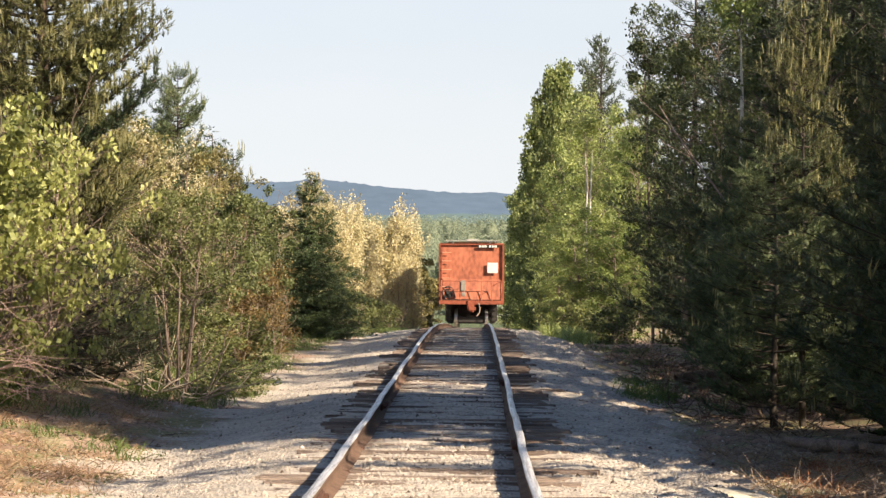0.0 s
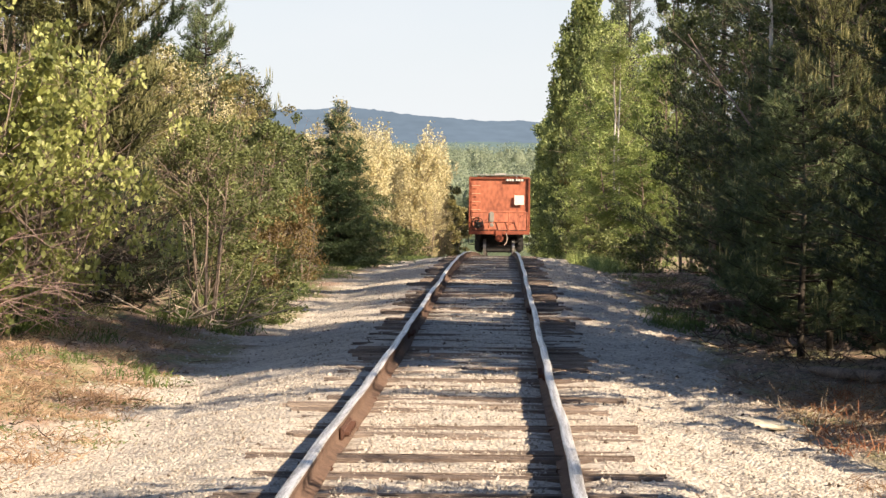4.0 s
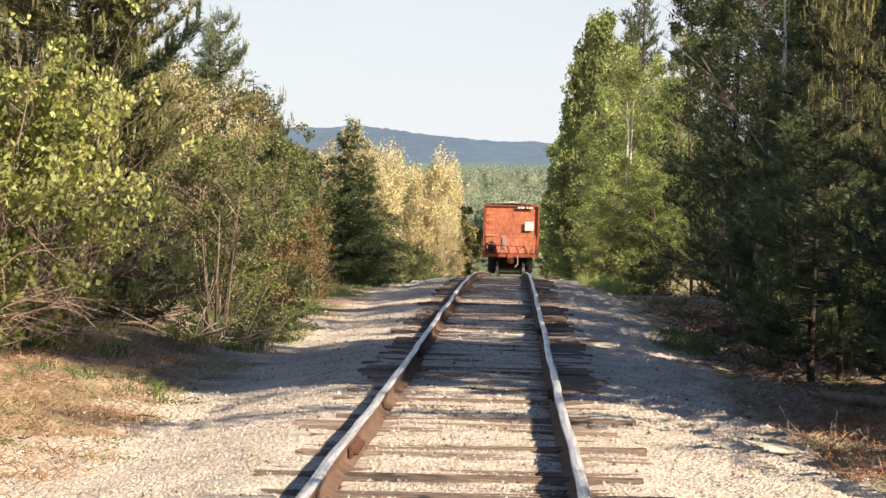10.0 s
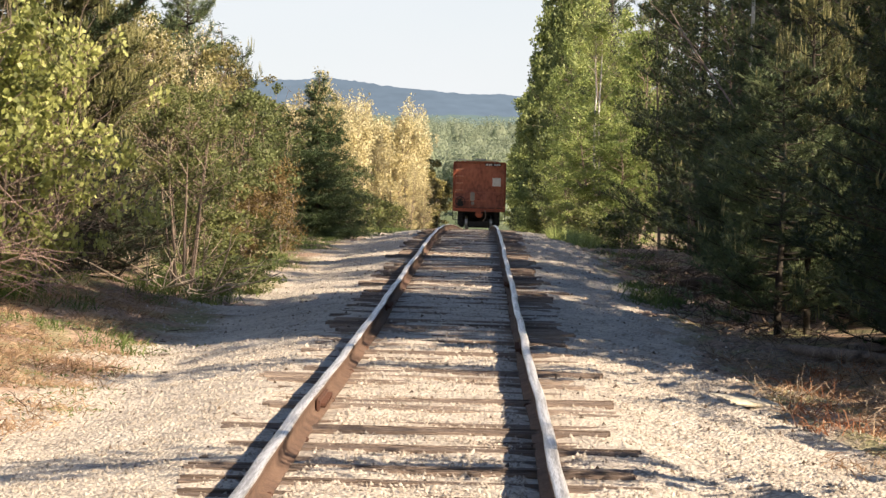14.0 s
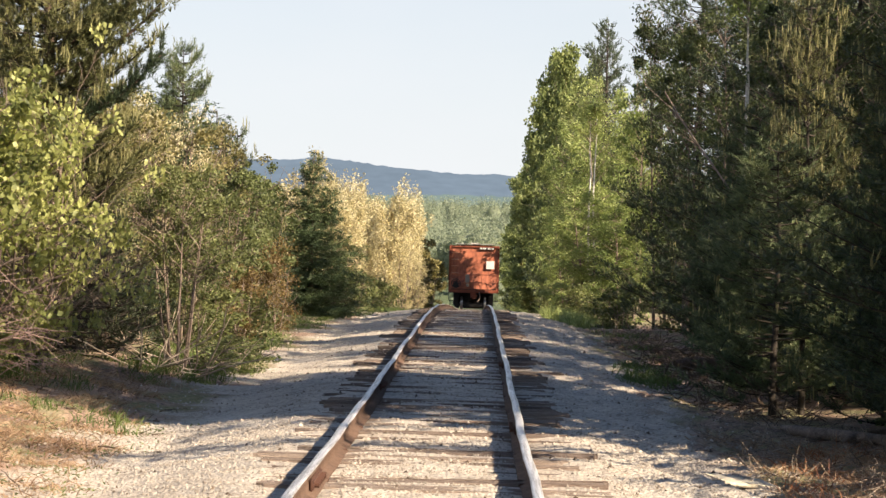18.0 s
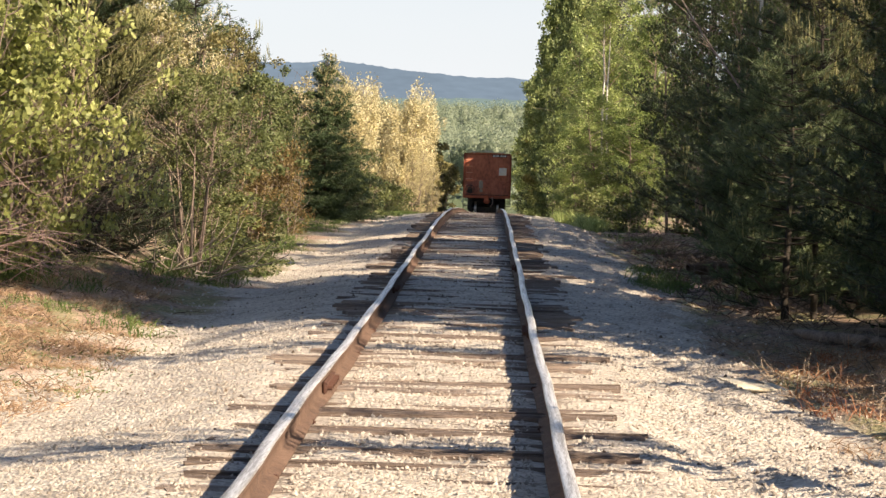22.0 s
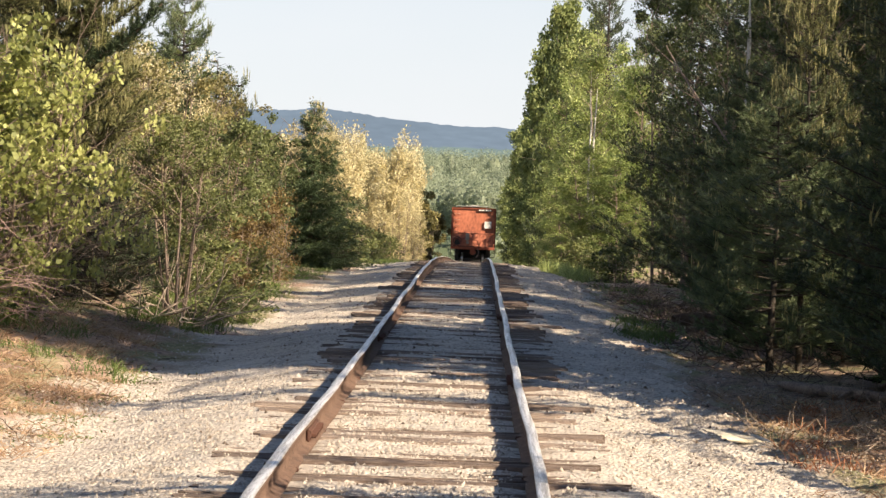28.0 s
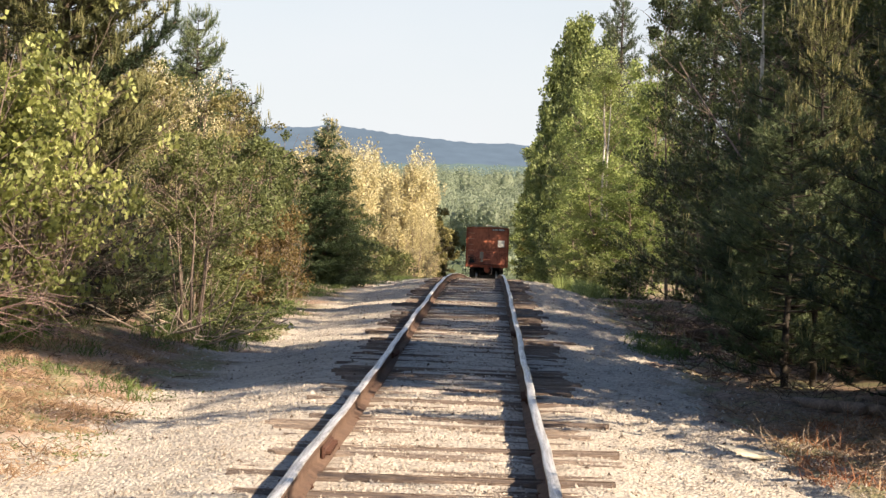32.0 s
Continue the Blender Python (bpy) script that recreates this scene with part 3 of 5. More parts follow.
def tree_thing(name, label, wood, crown, bark, leaf, extra=()):
    """An Empty at the tree's foot with its trunk, limbs and crown."""
    root = new(name)
    tagged(root, label, "tree" if "shrub" not in name else "shrub")
    tr, limbs = wood
    for one in tr:
        v, f = tubes([one], 8)
        nm = "trunk" if len(tr) == 1 else "stem"
        part(nm, mesh_from(nm, v, f, bark, True), None, root)
    if limbs:
        v, f = tubes(limbs, 3)
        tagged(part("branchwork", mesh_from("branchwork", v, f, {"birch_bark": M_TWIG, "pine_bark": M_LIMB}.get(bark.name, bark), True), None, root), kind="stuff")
    part("crown", mesh_from("crown", crown[0], crown[1], leaf), None, root)
    for nm, (v, f), m in extra:
        part(nm, mesh_from(nm, v, f, m), None, root)
    return root


def broadleaf(name, label, h, r, base, limbs_n, n_leaves, leaf, bark, mat, stems=1, rise=0.7, clump=0.16, shape=1.0, lean=0.25, twigs=3, each=80, tall=0.7):
    """A broad-leaved tree or, with several stems, a shrub: limbs rise outward, leaves hang in loose clumps on the twigs."""
    trunks, limbs, P, D = [], [], [], []
    for s in range(stems):
        az = 2 * math.pi * s / stems + rng.uniform(0, 1)
        out = (lean * r * rng.uniform(0.6, 1.4) if stems > 1 else 0.08 * r)
        foot = np.array([0.12 * r * math.cos(az), 0.12 * r * math.sin(az), -0.15]) * (stems > 1) + np.array([0, 0, -0.05])
        top = np.array([out * 2 * math.cos(az), out * 2 * math.sin(az), h * rng.uniform(0.82, 0.97)])
        T = wander(foot, top, 10, 0.035 * h / 6)
        R = np.linspace(0.012 * h + 0.01, 0.006, 10) * (1 if stems == 1 else 0.55)
        trunks.append((T, R))
        for k in range(limbs_n // stems):
            u = base + (0.97 - base) * rng.uniform(0, 1) ** 0.85
            q = T[0] * 0 + np.array([np.interp(u * 9, np.arange(10), T[:, c]) for c in range(3)])
            a2 = rng.uniform(0, 2 * math.pi)
            v = (u - base) / (1 - base)
            reach = r * (0.35 + 0.75 * math.sin(math.pi * min(1, 0.25 + 0.75 * v) ** shape)) * rng.uniform(0.55, 1.1)
            if stems > 1:
                reach *= 0.7
            end = q + np.array([math.cos(a2) * reach, math.sin(a2) * reach, reach * rise * rng.uniform(0.5, 1.3)])
            end[2] = min(end[2], h)
            B = wander(q, end, 6, 0.05 * reach)
            limbs.append((B, np.linspace(0.006 + 0.01 * reach, 0.003, 6)))
            tips = [B[2:]]
            for w in range(5):
                i0 = rng.integers(1, 6)
                e2 = B[i0] + rng.normal(size=3) * 0.32 * reach + np.array([0, 0, 0.12 * reach])
                W = wander(B[i0], e2, 3, 0.02)
                if w < twigs:
                    limbs.append((W, np.linspace(0.005, 0.002, 3)))
                tips.append(W[1:])
            tips = np.concatenate(tips)
            P.append(tips)
            D.append(np.tile(unit(end - q), (len(tips), 1)))
    P, D = np.concatenate(P), np.concatenate(D)
    hubs = rng.permutation(len(P))[:max(24, n_leaves // each)]
    own = rng.integers(0, len(hubs), n_leaves)
    pick = hubs[own]
    wide = (clump * 1.7 * rng.uniform(0.6, 1.5, len(hubs)))[own][:, None]
    LP = P[pick] + unit(rng.normal(size=(n_leaves, 3))) * rng.uniform(0.15, 1, (n_leaves, 1)) ** 0.6 * wide * np.array([1, 1, tall])
    LP[:, 2] = np.maximum(LP[:, 2], 0.05)
    LD = unit(D[pick] + rng.normal(size=(n_leaves, 3)) * 0.9 + np.array([0, 0, -0.25]))
    return tree_thing(name, label, (trunks, limbs), leaves(LP, LD, *leaf), bark, mat)


def pine(name, label, h, r, base, gap=0.1, length=0.12, per=8, width=0.014, shoots=0.3, mat=None, whorl=5, swell=0.75, twigs=4.5, rise=0.3, bark=None):
    """A pine: limbs that curve up at their ends and side twigs, both clad in needles like bottle brushes, with pale upright shoots at the tips."""
    T = wander((0, 0, -0.1), (0, 0, h), 12, 0.02)
    limbs, P, D, ends = [], [], [], []

    def clad(a, b):
        n = max(1, int(np.linalg.norm(b - a) / gap))
        u = (np.arange(n) + rng.uniform(0, 1, n))[:, None] / n
        P.append(a + (b - a) * u)
        D.append(np.tile(unit(b - a) * 0.9 + np.array([0, 0, 0.45]), (n, 1)))
    z = base * h + 0.15
    while z < h * 0.985:
        v = (z / h - base) / (1 - base)
        c = np.array([np.interp(z / h * 11, np.arange(12), T[:, k]) for k in range(3)])
        for k in range(whorl):
            az = rng.uniform(0, 2 * math.pi)
            reach = (r * (1 - v) ** swell * rng.uniform(0.5, 1.15) + 0.15)
            dirn = np.array([math.cos(az), math.sin(az), 0])
            s = np.linspace(0, 1, 6)[:, None]
            B = c + np.array([0, 0, rng.uniform(-0.2, 0.2)]) + dirn * reach * s + np.array([0, 0, 1]) * reach * (0.02 * s + rise * s ** 2.4) + wander((0, 0, 0), (0, 0, 0), 6, 0.03 * reach)
            limbs.append((B, np.linspace(0.01 + 0.01 * reach, 0.004, 6)))
            for m in (2, 3, 4):
                clad(B[m], B[m + 1])
            ends.append(B[5])
            for w in range(max(3, int(twigs * reach))):
                u = rng.uniform(0.3, 1)
                q = np.array([np.interp(u * 5, np.arange(6), B[:, m]) for m in range(3)])
                side = np.array([-dirn[1], dirn[0], 0]) * rng.choice([-1, 1])
                e = q + (side * 0.7 + dirn * 0.5 + np.array([0, 0, rng.uniform(0.0, 0.6)])) * (0.12 + reach * 0.26) * rng.uniform(0.5, 1.25)
                limbs.append((np.array([q, e]), np.array([0.006, 0.003])))
                clad(q, e)
                ends.append(e)
        z += rng.uniform(0.3, 0.5) * (h / 9) ** 0.5
    P, D = np.concatenate(P), np.concatenate(D)
    crown = needles(P + rng.normal(size=P.shape) * 0.02, D, per, length, width, 0.75)
    root = tree_thing(name, label, ([(T, np.linspace(0.014 * h, 0.01, 12))], limbs), crown, bark or M_BARK, mat or M_PINE)
    if shoots:
        sp = np.array(ends)[rng.uniform(size=len(ends)) < shoots]
        sp = np.repeat(sp, 3, 0) + rng.normal(size=(3 * len(sp), 3)) * 0.035
        up = np.tile([0.0, 0, 1], (len(sp), 1)) + 0.12 * rng.normal(size=(len(sp), 3))
        shoot = needles(sp, up, 5, 0.15, 0.017, 0.1)
        tagged(part("shoot_growth", mesh_from("shoot_growth", *shoot, M_SHOOT), None, root, "pale upright spring shoots"), kind="stuff")
    return root


def spruce(name, label, h, r, n_tufts, length=0.08, per=6, width=0.018, taper=1.0, buds=0):
    """A dense ragged cone with drooping sprays down to the ground."""
    T = wander((0, 0, -0.1), (0, 0, h), 10, 0.008)
    limbs, P, D = [], [], []
    for k in range(int(70 * h)):
        v = max(0.02, 1 - 0.985 * rng.uniform(0.0, 1) ** 0.7)
        z = v * h
        az = rng.uniform(0, 2 * math.pi)
        reach = r * (1 - v) ** taper * rng.uniform(0.6, 1.15) + 0.04
        dirn = np.array([math.cos(az), math.sin(az), 0])
        s = np.linspace(0, 1, 4)[:, None]
        B = np.array([0, 0, z]) + dirn * reach * s + np.array([0, 0, 1]) * reach * (-0.3 * s + 0.35 * s ** 2 + 0.35 * v * s)
        limbs.append((B, np.linspace(0.006 + 0.008 * reach, 0.003, 4)))
        for w in range(max(2, int(14 * reach))):
            u = rng.uniform(0.1, 1)
            q = np.array([np.interp(u * 3, np.arange(4), B[:, m]) for m in range(3)])
            e = q + (np.array([-dirn[1], dirn[0], 0]) * rng.choice([-1, 1]) * 0.8 + dirn * 0.6 + np.array([0, 0, -0.2])) * reach * 0.3 * rng.uniform(0.3, 1.1)
            P += [q, (q + e) / 2, e]
            D += [e - q] * 3
    P, D = np.array(P), np.array(D)
    pick = rng.integers(0, len(P), n_tufts)
    crown = needles(P[pick] + rng.normal(size=(n_tufts, 3)) * 0.03, unit(D[pick]) + 0.3 * rng.normal(size=(n_tufts, 3)), per, length, width, 0.7)
    root = tree_thing(name, label, ([(T * np.array([1, 1, 0.97]), np.linspace(0.014 * h, 0.006, 10))], limbs), crown, M_BARK, M_SPRUCE)
    if buds:
        high = P[P[:, 2] > 0.66 * h]
        high = high[rng.integers(0, len(high), buds)] + rng.normal(size=(buds, 3)) * 0.05
        new_growth = needles(high, np.tile([0, 0, 1.0], (buds, 1)) + 0.5 * rng.normal(size=(buds, 3)), 4, 0.09, 0.03, 0.4)
        tagged(part("new_growth", mesh_from("new_growth", *new_growth, M_TAN), None, root, "tan cones and new growth round the tip"), kind="stuff")
    return root


def plant(proto, spots, group):
    """Sets the first spot's tree in place and copies it to the others; a spot is x, y, height factor, width factor, turn."""
    for n, (x, y, sh, sw, rz) in enumerate(spots):
        m = Matrix.Translation((x, y, float(ground_z(x, y)))) @ Matrix.Rotation(radians(rz), 4, "Z") @ Matrix.Diagonal((sw, sw, sh, 1))
        ob = proto if n == 0 else copy_thing(proto, m)
        ob.matrix_basis = m
        tagged(ob, group=group)


LIGHT_GAPS = ((34.3, 0.55), (47.3, 0.45), (66.0, 0.2))      # where strips of sun cross the track between the trees, metres along it and half width


def off_gaps(spots, r):
    """Moves trees along the verge just far enough that their crowns of radius r leave the strips of sun open."""
    out = []
    for x, y, sh, sw, rz in spots:
        for c, half in LIGHT_GAPS:
            d = y + x / math.tan(SUN_AZ) - c
            room = r * sw + half
            if abs(d) < room and x > 0:
                y += (room if d >= 0 else -room) - d
        out.append((x, y, sh, sw, rz))
    return out


def spread_row(x0, x1, y0, y1, step, sh, sw):
    out, y = [], y0
    while y < y1:
        out.append((rng.uniform(x0, x1), y + rng.uniform(-0.3, 0.3) * step, rng.uniform(*sh), rng.uniform(*sw), rng.uniform(0, 360)))
        y += step * rng.uniform(0.8, 1.2)
    return out


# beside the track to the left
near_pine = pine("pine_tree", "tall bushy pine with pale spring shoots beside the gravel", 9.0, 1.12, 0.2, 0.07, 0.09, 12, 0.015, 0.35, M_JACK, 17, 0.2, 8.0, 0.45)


def pine_bough(tree, a, b, curl, mat, label, thick):
    """A long bough from a to b that sweeps up at its tip, clad in needles and set with upright side shoots."""
    s = np.linspace(0, 1, 11)[:, None]
    a, b = np.array(a), np.array(b)
    B = a + (b - a) * s + np.array([0, 0, 1]) * curl * (s ** 3 - s)
    arm = part("bough", mesh_from("bough", *tubes([(B, np.linspace(0.035, 0.01, 11))], 6), M_BARK, True), None, tree, label)
    spots, ways = [], []
    for k in range(330):
        u = rng.uniform(0.2, 1) * 10
        q = np.array([np.interp(u, np.arange(11), B[:, m]) for m in range(3)])
        spots.append(q + rng.normal(size=3) * np.array([0.04, 0.07, 0.03]) * thick)
        ways.append(unit(b - a) * 0.5 + np.array([0, 0, 0.7]) + 0.4 * rng.normal(size=3))
    for k in range(14):
        q = B[int(rng.integers(4, 11))] + rng.normal(size=3) * 0.03
        for n in range(9):
            spots.append(q + np.array([0.02, 0, 0.024 * n * thick]))
            ways.append(np.array([0.1, 0, 1.0]))
    part("foliage", mesh_from("foliage", *needles(np.array(spots), np.array(ways), 12, 0.075, 0.011), mat), None, arm)


# shade and sun are painted: one bough in dark needles, two in pale
pine_bough(near_pine, (0.05, -0.7, 2.95), (1.52, -0.8, 3.86), 0.55, M_PINE, "long bough in needles painted dark for shade, tip swept up", 1.0)
pine_bough(near_pine, (0.1, -0.7, 3.55), (1.6, -0.8, 4.62), 0.45, M_JACK, "long bough with upright shoots, sunlight painted into its needles", 1.9)
pine_bough(near_pine, (0.1, -0.5, 3.9), (1.25, -0.7, 4.66), 0.3, M_JACK, "bough with upright shoots, sunlight painted into its needles", 1.7)
plant(near_pine, [(-5.15, 31.8, 1.0, 1.0, 0)], "pines along the verge")
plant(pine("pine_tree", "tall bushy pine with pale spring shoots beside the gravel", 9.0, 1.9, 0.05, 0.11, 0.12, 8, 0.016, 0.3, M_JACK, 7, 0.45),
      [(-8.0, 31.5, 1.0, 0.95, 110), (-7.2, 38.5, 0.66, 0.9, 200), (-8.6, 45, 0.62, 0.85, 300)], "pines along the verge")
plant(broadleaf("alder_shrub", "leafy alder shrub with large bright green spring leaves", 3.8, 1.6, 0.06, 90, 7000, (0.095, 0.07), M_TWIG, M_ALDER, 5, twigs=5, each=36, clump=0.13),
      [(-5.2, 28.6, 0.95, 0.85, 0), (-5.75, 27.2, 0.95, 0.85, 100), (-4.85, 29.4, 1.0, 0.66, 220)], "alders on the verge")
plant(broadleaf("willow_shrub", "many-stemmed willow shrub with small leaves and bare lower stems", 3.2, 1.05, 0.4, 72, 9000, (0.05, 0.034), M_TWIG, M_BROAD, 8, clump=0.1, each=70),
      [(-3.7, 34.0, 0.86, 0.78, 0)], "willows along the verge")
plant(broadleaf("willow_shrub", "dense willow shrub leafy down to the ground", 3.2, 1.1, 0.02, 80, 8500, (0.065, 0.045), M_TWIG, M_BROAD, 6, 0.5, 0.12),
      [(-4.7, 43.4, 1.0, 0.95, 160), (-4.3, 39.0, 0.62, 0.7, 80), (-4.0, 81, 0.72, 1.0, 130), (-4.6, 85, 0.8, 1.1, 200)], "willows along the verge")
plant(broadleaf("hazel_shrub", "dense deep green shrub of the wood's edge", 3.3, 1.15, 0.02, 80, 8000, (0.075, 0.055), M_TWIG, M_DEEP, 6, 0.5, 0.13, each=70),
      [(-4.75, 48.6, 1.0, 0.9, 220), (-4.75, 53.5, 0.98, 1.0, 300), (-4.8, 58.5, 1.0, 1.0, 30), (-5.3, 62, 1.12, 1.0, 100)], "shrubs of the wood's edge")
plant(broadleaf("maple_sapling", "olive-tinted young deciduous tree just coming into leaf", 4.6, 1.45, 0.04, 74, 8500, (0.068, 0.05), M_TWIG, M_OLIVE, 3, clump=0.125),
      [(-5.7, 41.0, 0.98, 0.9, 0), (-5.6, 44.5, 0.98, 1.0, 70), (-5.85, 56, 1.02, 0.95, 210), (-5.5, 51, 0.94, 0.8, 140), (-6.6, 63, 0.95, 1.1, 280),
       (-6.2, 70, 0.9, 1.1, 20), (-6.6, 80, 0.85, 1.1, 100)], "young trees along the verge")
plant(broadleaf("tan_sapling", "young tree with tan spring leaves and catkins", 4.5, 1.2, 0.05, 70, 9000, (0.055, 0.04), M_TWIG, M_TAN, 3, 0.9, 0.18),
      [(-3.25, 124.5, 0.78, 0.7, 50), (-3.05, 131, 0.7, 0.65, 200), (-2.95, 137.5, 0.62, 0.6, 310), (-5.5, 47.5, 0.95, 0.7, 0), (-6.4, 46.0, 1.0, 0.8, 120)], "young trees along the verge")
plant(broadleaf("russet_sapling", "low sapling with russet young leaves", 1.7, 0.6, 0.05, 30, 1800, (0.06, 0.05), M_TWIG, M_RUSSET, 3),
      [(-3.9, 45, 0.75, 0.8, 0), (-3.7, 51, 0.85, 0.7, 90), (-4.1, 55, 1.0, 0.8, 200)], "saplings on the verge")
plant(spruce("spruce_tree", "dark green conical spruce standing at the gravel's edge", 4.7, 1.4, 22000, 0.075, 5, 0.016, 0.9, 500),
      [(-3.95, 65, 0.92, 1.12, 0)], "spruces behind the verge")
plant(spruce("spruce_tree", "dark spruce rising behind the young trees", 6.5, 1.5, 4200, 0.12, 5, 0.03, 0.7),
      [(-9.0, 76, 1.15, 1.4, 90), (-9.9, 77, 1.03, 1.3, 160), (-8.1, 80, 1.0, 1.4, 250), (-6.1, 112, 0.86, 0.8, 300), (-11.0, 72, 1.0, 1.0, 20)], "spruces behind the verge")
plant(broadleaf("poplar_tree", "young poplar with dense tan and gold spring foliage", 5.2, 1.25, 0.03, 80, 13000, (0.105, 0.062), M_TWIG, M_TAN, 3, 1.6, 0.125, 0.8, twigs=1, each=48, tall=2.4),
      [(-4.6, 90, 0.8, 0.95, 0), (-5.4, 86, 0.96, 0.9, 60), (-5.2, 101, 0.95, 1.0, 120), (-5.6, 110, 1.08, 1.05, 180), (-6.0, 117, 1.12, 1.1, 240),
       (-4.1, 127, 1.2, 1.2, 300), (-3.75, 132.5, 1.2, 1.1, 20), (-3.75, 139, 1.18, 1.05, 330), (-5.4, 82, 0.72, 0.9, 150), (-5.2, 95, 0.92, 1.0, 10), (-5.7, 129, 1.24, 1.15, 80),
       (-5.5, 136, 1.22, 1.1, 170)], "poplars beyond the crest")
plant(broadleaf("birch_shrub", "mixed green shrub beside the track", 4.6, 1.5, 0.03, 50, 3200, (0.2, 0.14), M_TWIG, M_OLIVE, 3, twigs=0),
      [(-3.8, 152, 1.1, 1.0, 0), (-3.7, 163, 1.05, 1.0, 60), (-3.6, 176, 1.0, 1.0, 120), (-3.5, 190, 0.95, 1.0, 180), (-3.5, 205, 0.9, 1.0, 240), (-3.8, 222, 0.9, 1, 300)]
      + spread_row(-8, -5.8, 100, 240, 12, (0.95, 1.2), (1.0, 1.3)), "shrubs beyond the crest")
plant(broadleaf("aspen_tree", "tall green aspen in the wood behind the verge", 7.0, 1.9, 0.1, 60, 4800, (0.14, 0.11), M_TWIG, M_BROAD, 1, twigs=1),
      [(-9.5, 60, 0.8, 0.9, 0), (-8.2, 66, 0.8, 0.9, 90), (-7.3, 72, 0.68, 0.9, 180), (-9.8, 48, 0.9, 1, 20), (-11, 54, 0.9, 1, 60), (-7.2, 88, 0.6, 0.9, 10)]
      + spread_row(-12, -9.5, 34, 100, 14, (0.7, 0.85), (1.0, 1.2)), "aspens in the wood")
plant(broadleaf("low_bush", "low leafy bush at the edge of the gravel", 1.2, 0.7, 0.02, 26, 1000, (0.09, 0.065), M_TWIG, M_BROAD, 4, 0.4, twigs=0),
      spread_row(-4.7, -4.0, 39, 58, 2.4, (0.5, 0.85), (0.8, 1.1)) + spread_row(5.2, 6.0, 36, 66, 3.2, (0.7, 1.1), (0.9, 1.3)) + spread_row(4.0, 4.6, 66, 100, 3.2, (0.7, 1.1), (0.9, 1.3))
      # the three bushes near y 29.5 are added to cover sunlit ground
      + spread_row(3.4, 4.0, 74, 112, 2.4, (0.9, 1.4), (0.9, 1.3)) + spread_row(-4.2, -3.4, 80, 150, 6, (0.7, 1.1), (1.0, 1.5)) + [(5.35, 29.7, 0.8, 1.0, 20), (5.9, 29.3, 0.9, 1.1, 140), (6.4, 29.9, 0.9, 1.1, 260), (-3.3, 34.6, 0.45, 0.7, 10), (-2.95, 35.5, 0.35, 0.6, 60)], "bushes along the verge")

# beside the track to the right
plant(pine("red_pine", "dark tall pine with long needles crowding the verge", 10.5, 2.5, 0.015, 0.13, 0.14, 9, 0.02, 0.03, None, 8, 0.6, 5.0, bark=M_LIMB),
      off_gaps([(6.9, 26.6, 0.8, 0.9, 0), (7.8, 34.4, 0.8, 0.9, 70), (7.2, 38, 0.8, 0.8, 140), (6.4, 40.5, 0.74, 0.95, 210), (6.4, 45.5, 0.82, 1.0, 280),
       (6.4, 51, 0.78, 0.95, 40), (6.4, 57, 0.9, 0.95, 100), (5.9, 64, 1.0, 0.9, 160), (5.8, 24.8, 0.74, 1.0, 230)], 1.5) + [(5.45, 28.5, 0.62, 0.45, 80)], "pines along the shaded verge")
# rows from x 7.5 to 11 are added, mostly unseen, to shade the verge
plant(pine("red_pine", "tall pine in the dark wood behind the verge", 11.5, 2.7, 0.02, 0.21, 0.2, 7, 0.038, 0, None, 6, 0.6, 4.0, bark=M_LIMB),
      off_gaps([(5.3, 112, 1.05, 0.7, 60), (4.3, 146, 0.98, 0.4, 20), (4.2, 187, 0.9, 0.5, 100), (4.0, 200, 0.85, 0.5, 200), (3.9, 216, 0.85, 0.5, 300)] + [(5.0, 94, 0.97, 0.62, 40), (5.3, 101, 1.0, 0.6, 140), (5.4, 107, 1.0, 0.6, 240)] + [(10.2, 21.5, 0.86, 1.0, 10)] + [(10.2, 24.6, 1.0, 1.0, 70), (9.9, 31.4, 1.05, 0.9, 20), (9.6, 38.6, 0.85, 1.0, 150), (10.3, 43.6, 0.88, 1.0, 230)] + [q for q in spread_row(9, 11, 46, 72, 5.2, (1.0, 1.12), (1.0, 1.2)) if q[1] < 68] + spread_row(11, 13.5, 112, 190, 6.0, (0.74, 0.84), (1.0, 1.2)) + spread_row(7.6, 8.6, 24.5, 40, 4.2, (0.74, 0.88), (0.75, 0.9)) + [q for q in spread_row(7.5, 8.6, 41, 78, 3.1, (0.86, 0.98), (0.8, 0.95)) if q[1] < 68.5], 1.5), "pines along the shaded verge")
plant(broadleaf("hardwood_tree", "broad-leaved tree between the pines in deep shade", 8.0, 1.8, 0.2, 90, 9000, (0.085, 0.065), M_TWIG, M_DEEP, 2),
      off_gaps([(5.6, 34.4, 0.75, 0.7, 0), (5.4, 43, 0.8, 0.75, 90), (5.4, 49, 0.95, 0.75, 180), (5.3, 60, 1.05, 0.8, 270), (5.3, 68, 1.2, 0.85, 30)], 1.5), "hardwoods between the pines")
plant(broadleaf("birch_tree", "sunlit light green birch in full leaf", 8.0, 1.7, 0.03, 100, 17000, (0.082, 0.064), M_TWIG, M_BIRCHLEAF, 2, 0.8, 0.2, twigs=2, each=150),
      [(4.7, 82, 1.02, 0.95, 0), (4.5, 89, 1.0, 0.9, 60), (4.3, 97, 1.02, 0.95, 120), (4.2, 106, 1.05, 0.9, 180), (5.0, 76, 1.05, 0.85, 240), (3.85, 76.3, 0.54, 0.85, 30), (3.6, 82.0, 0.6, 0.8, 290), (4.6, 75.0, 0.5, 0.8, 200), (3.3, 81, 0.42, 0.6, 130)], "birches at the bend of the verge")
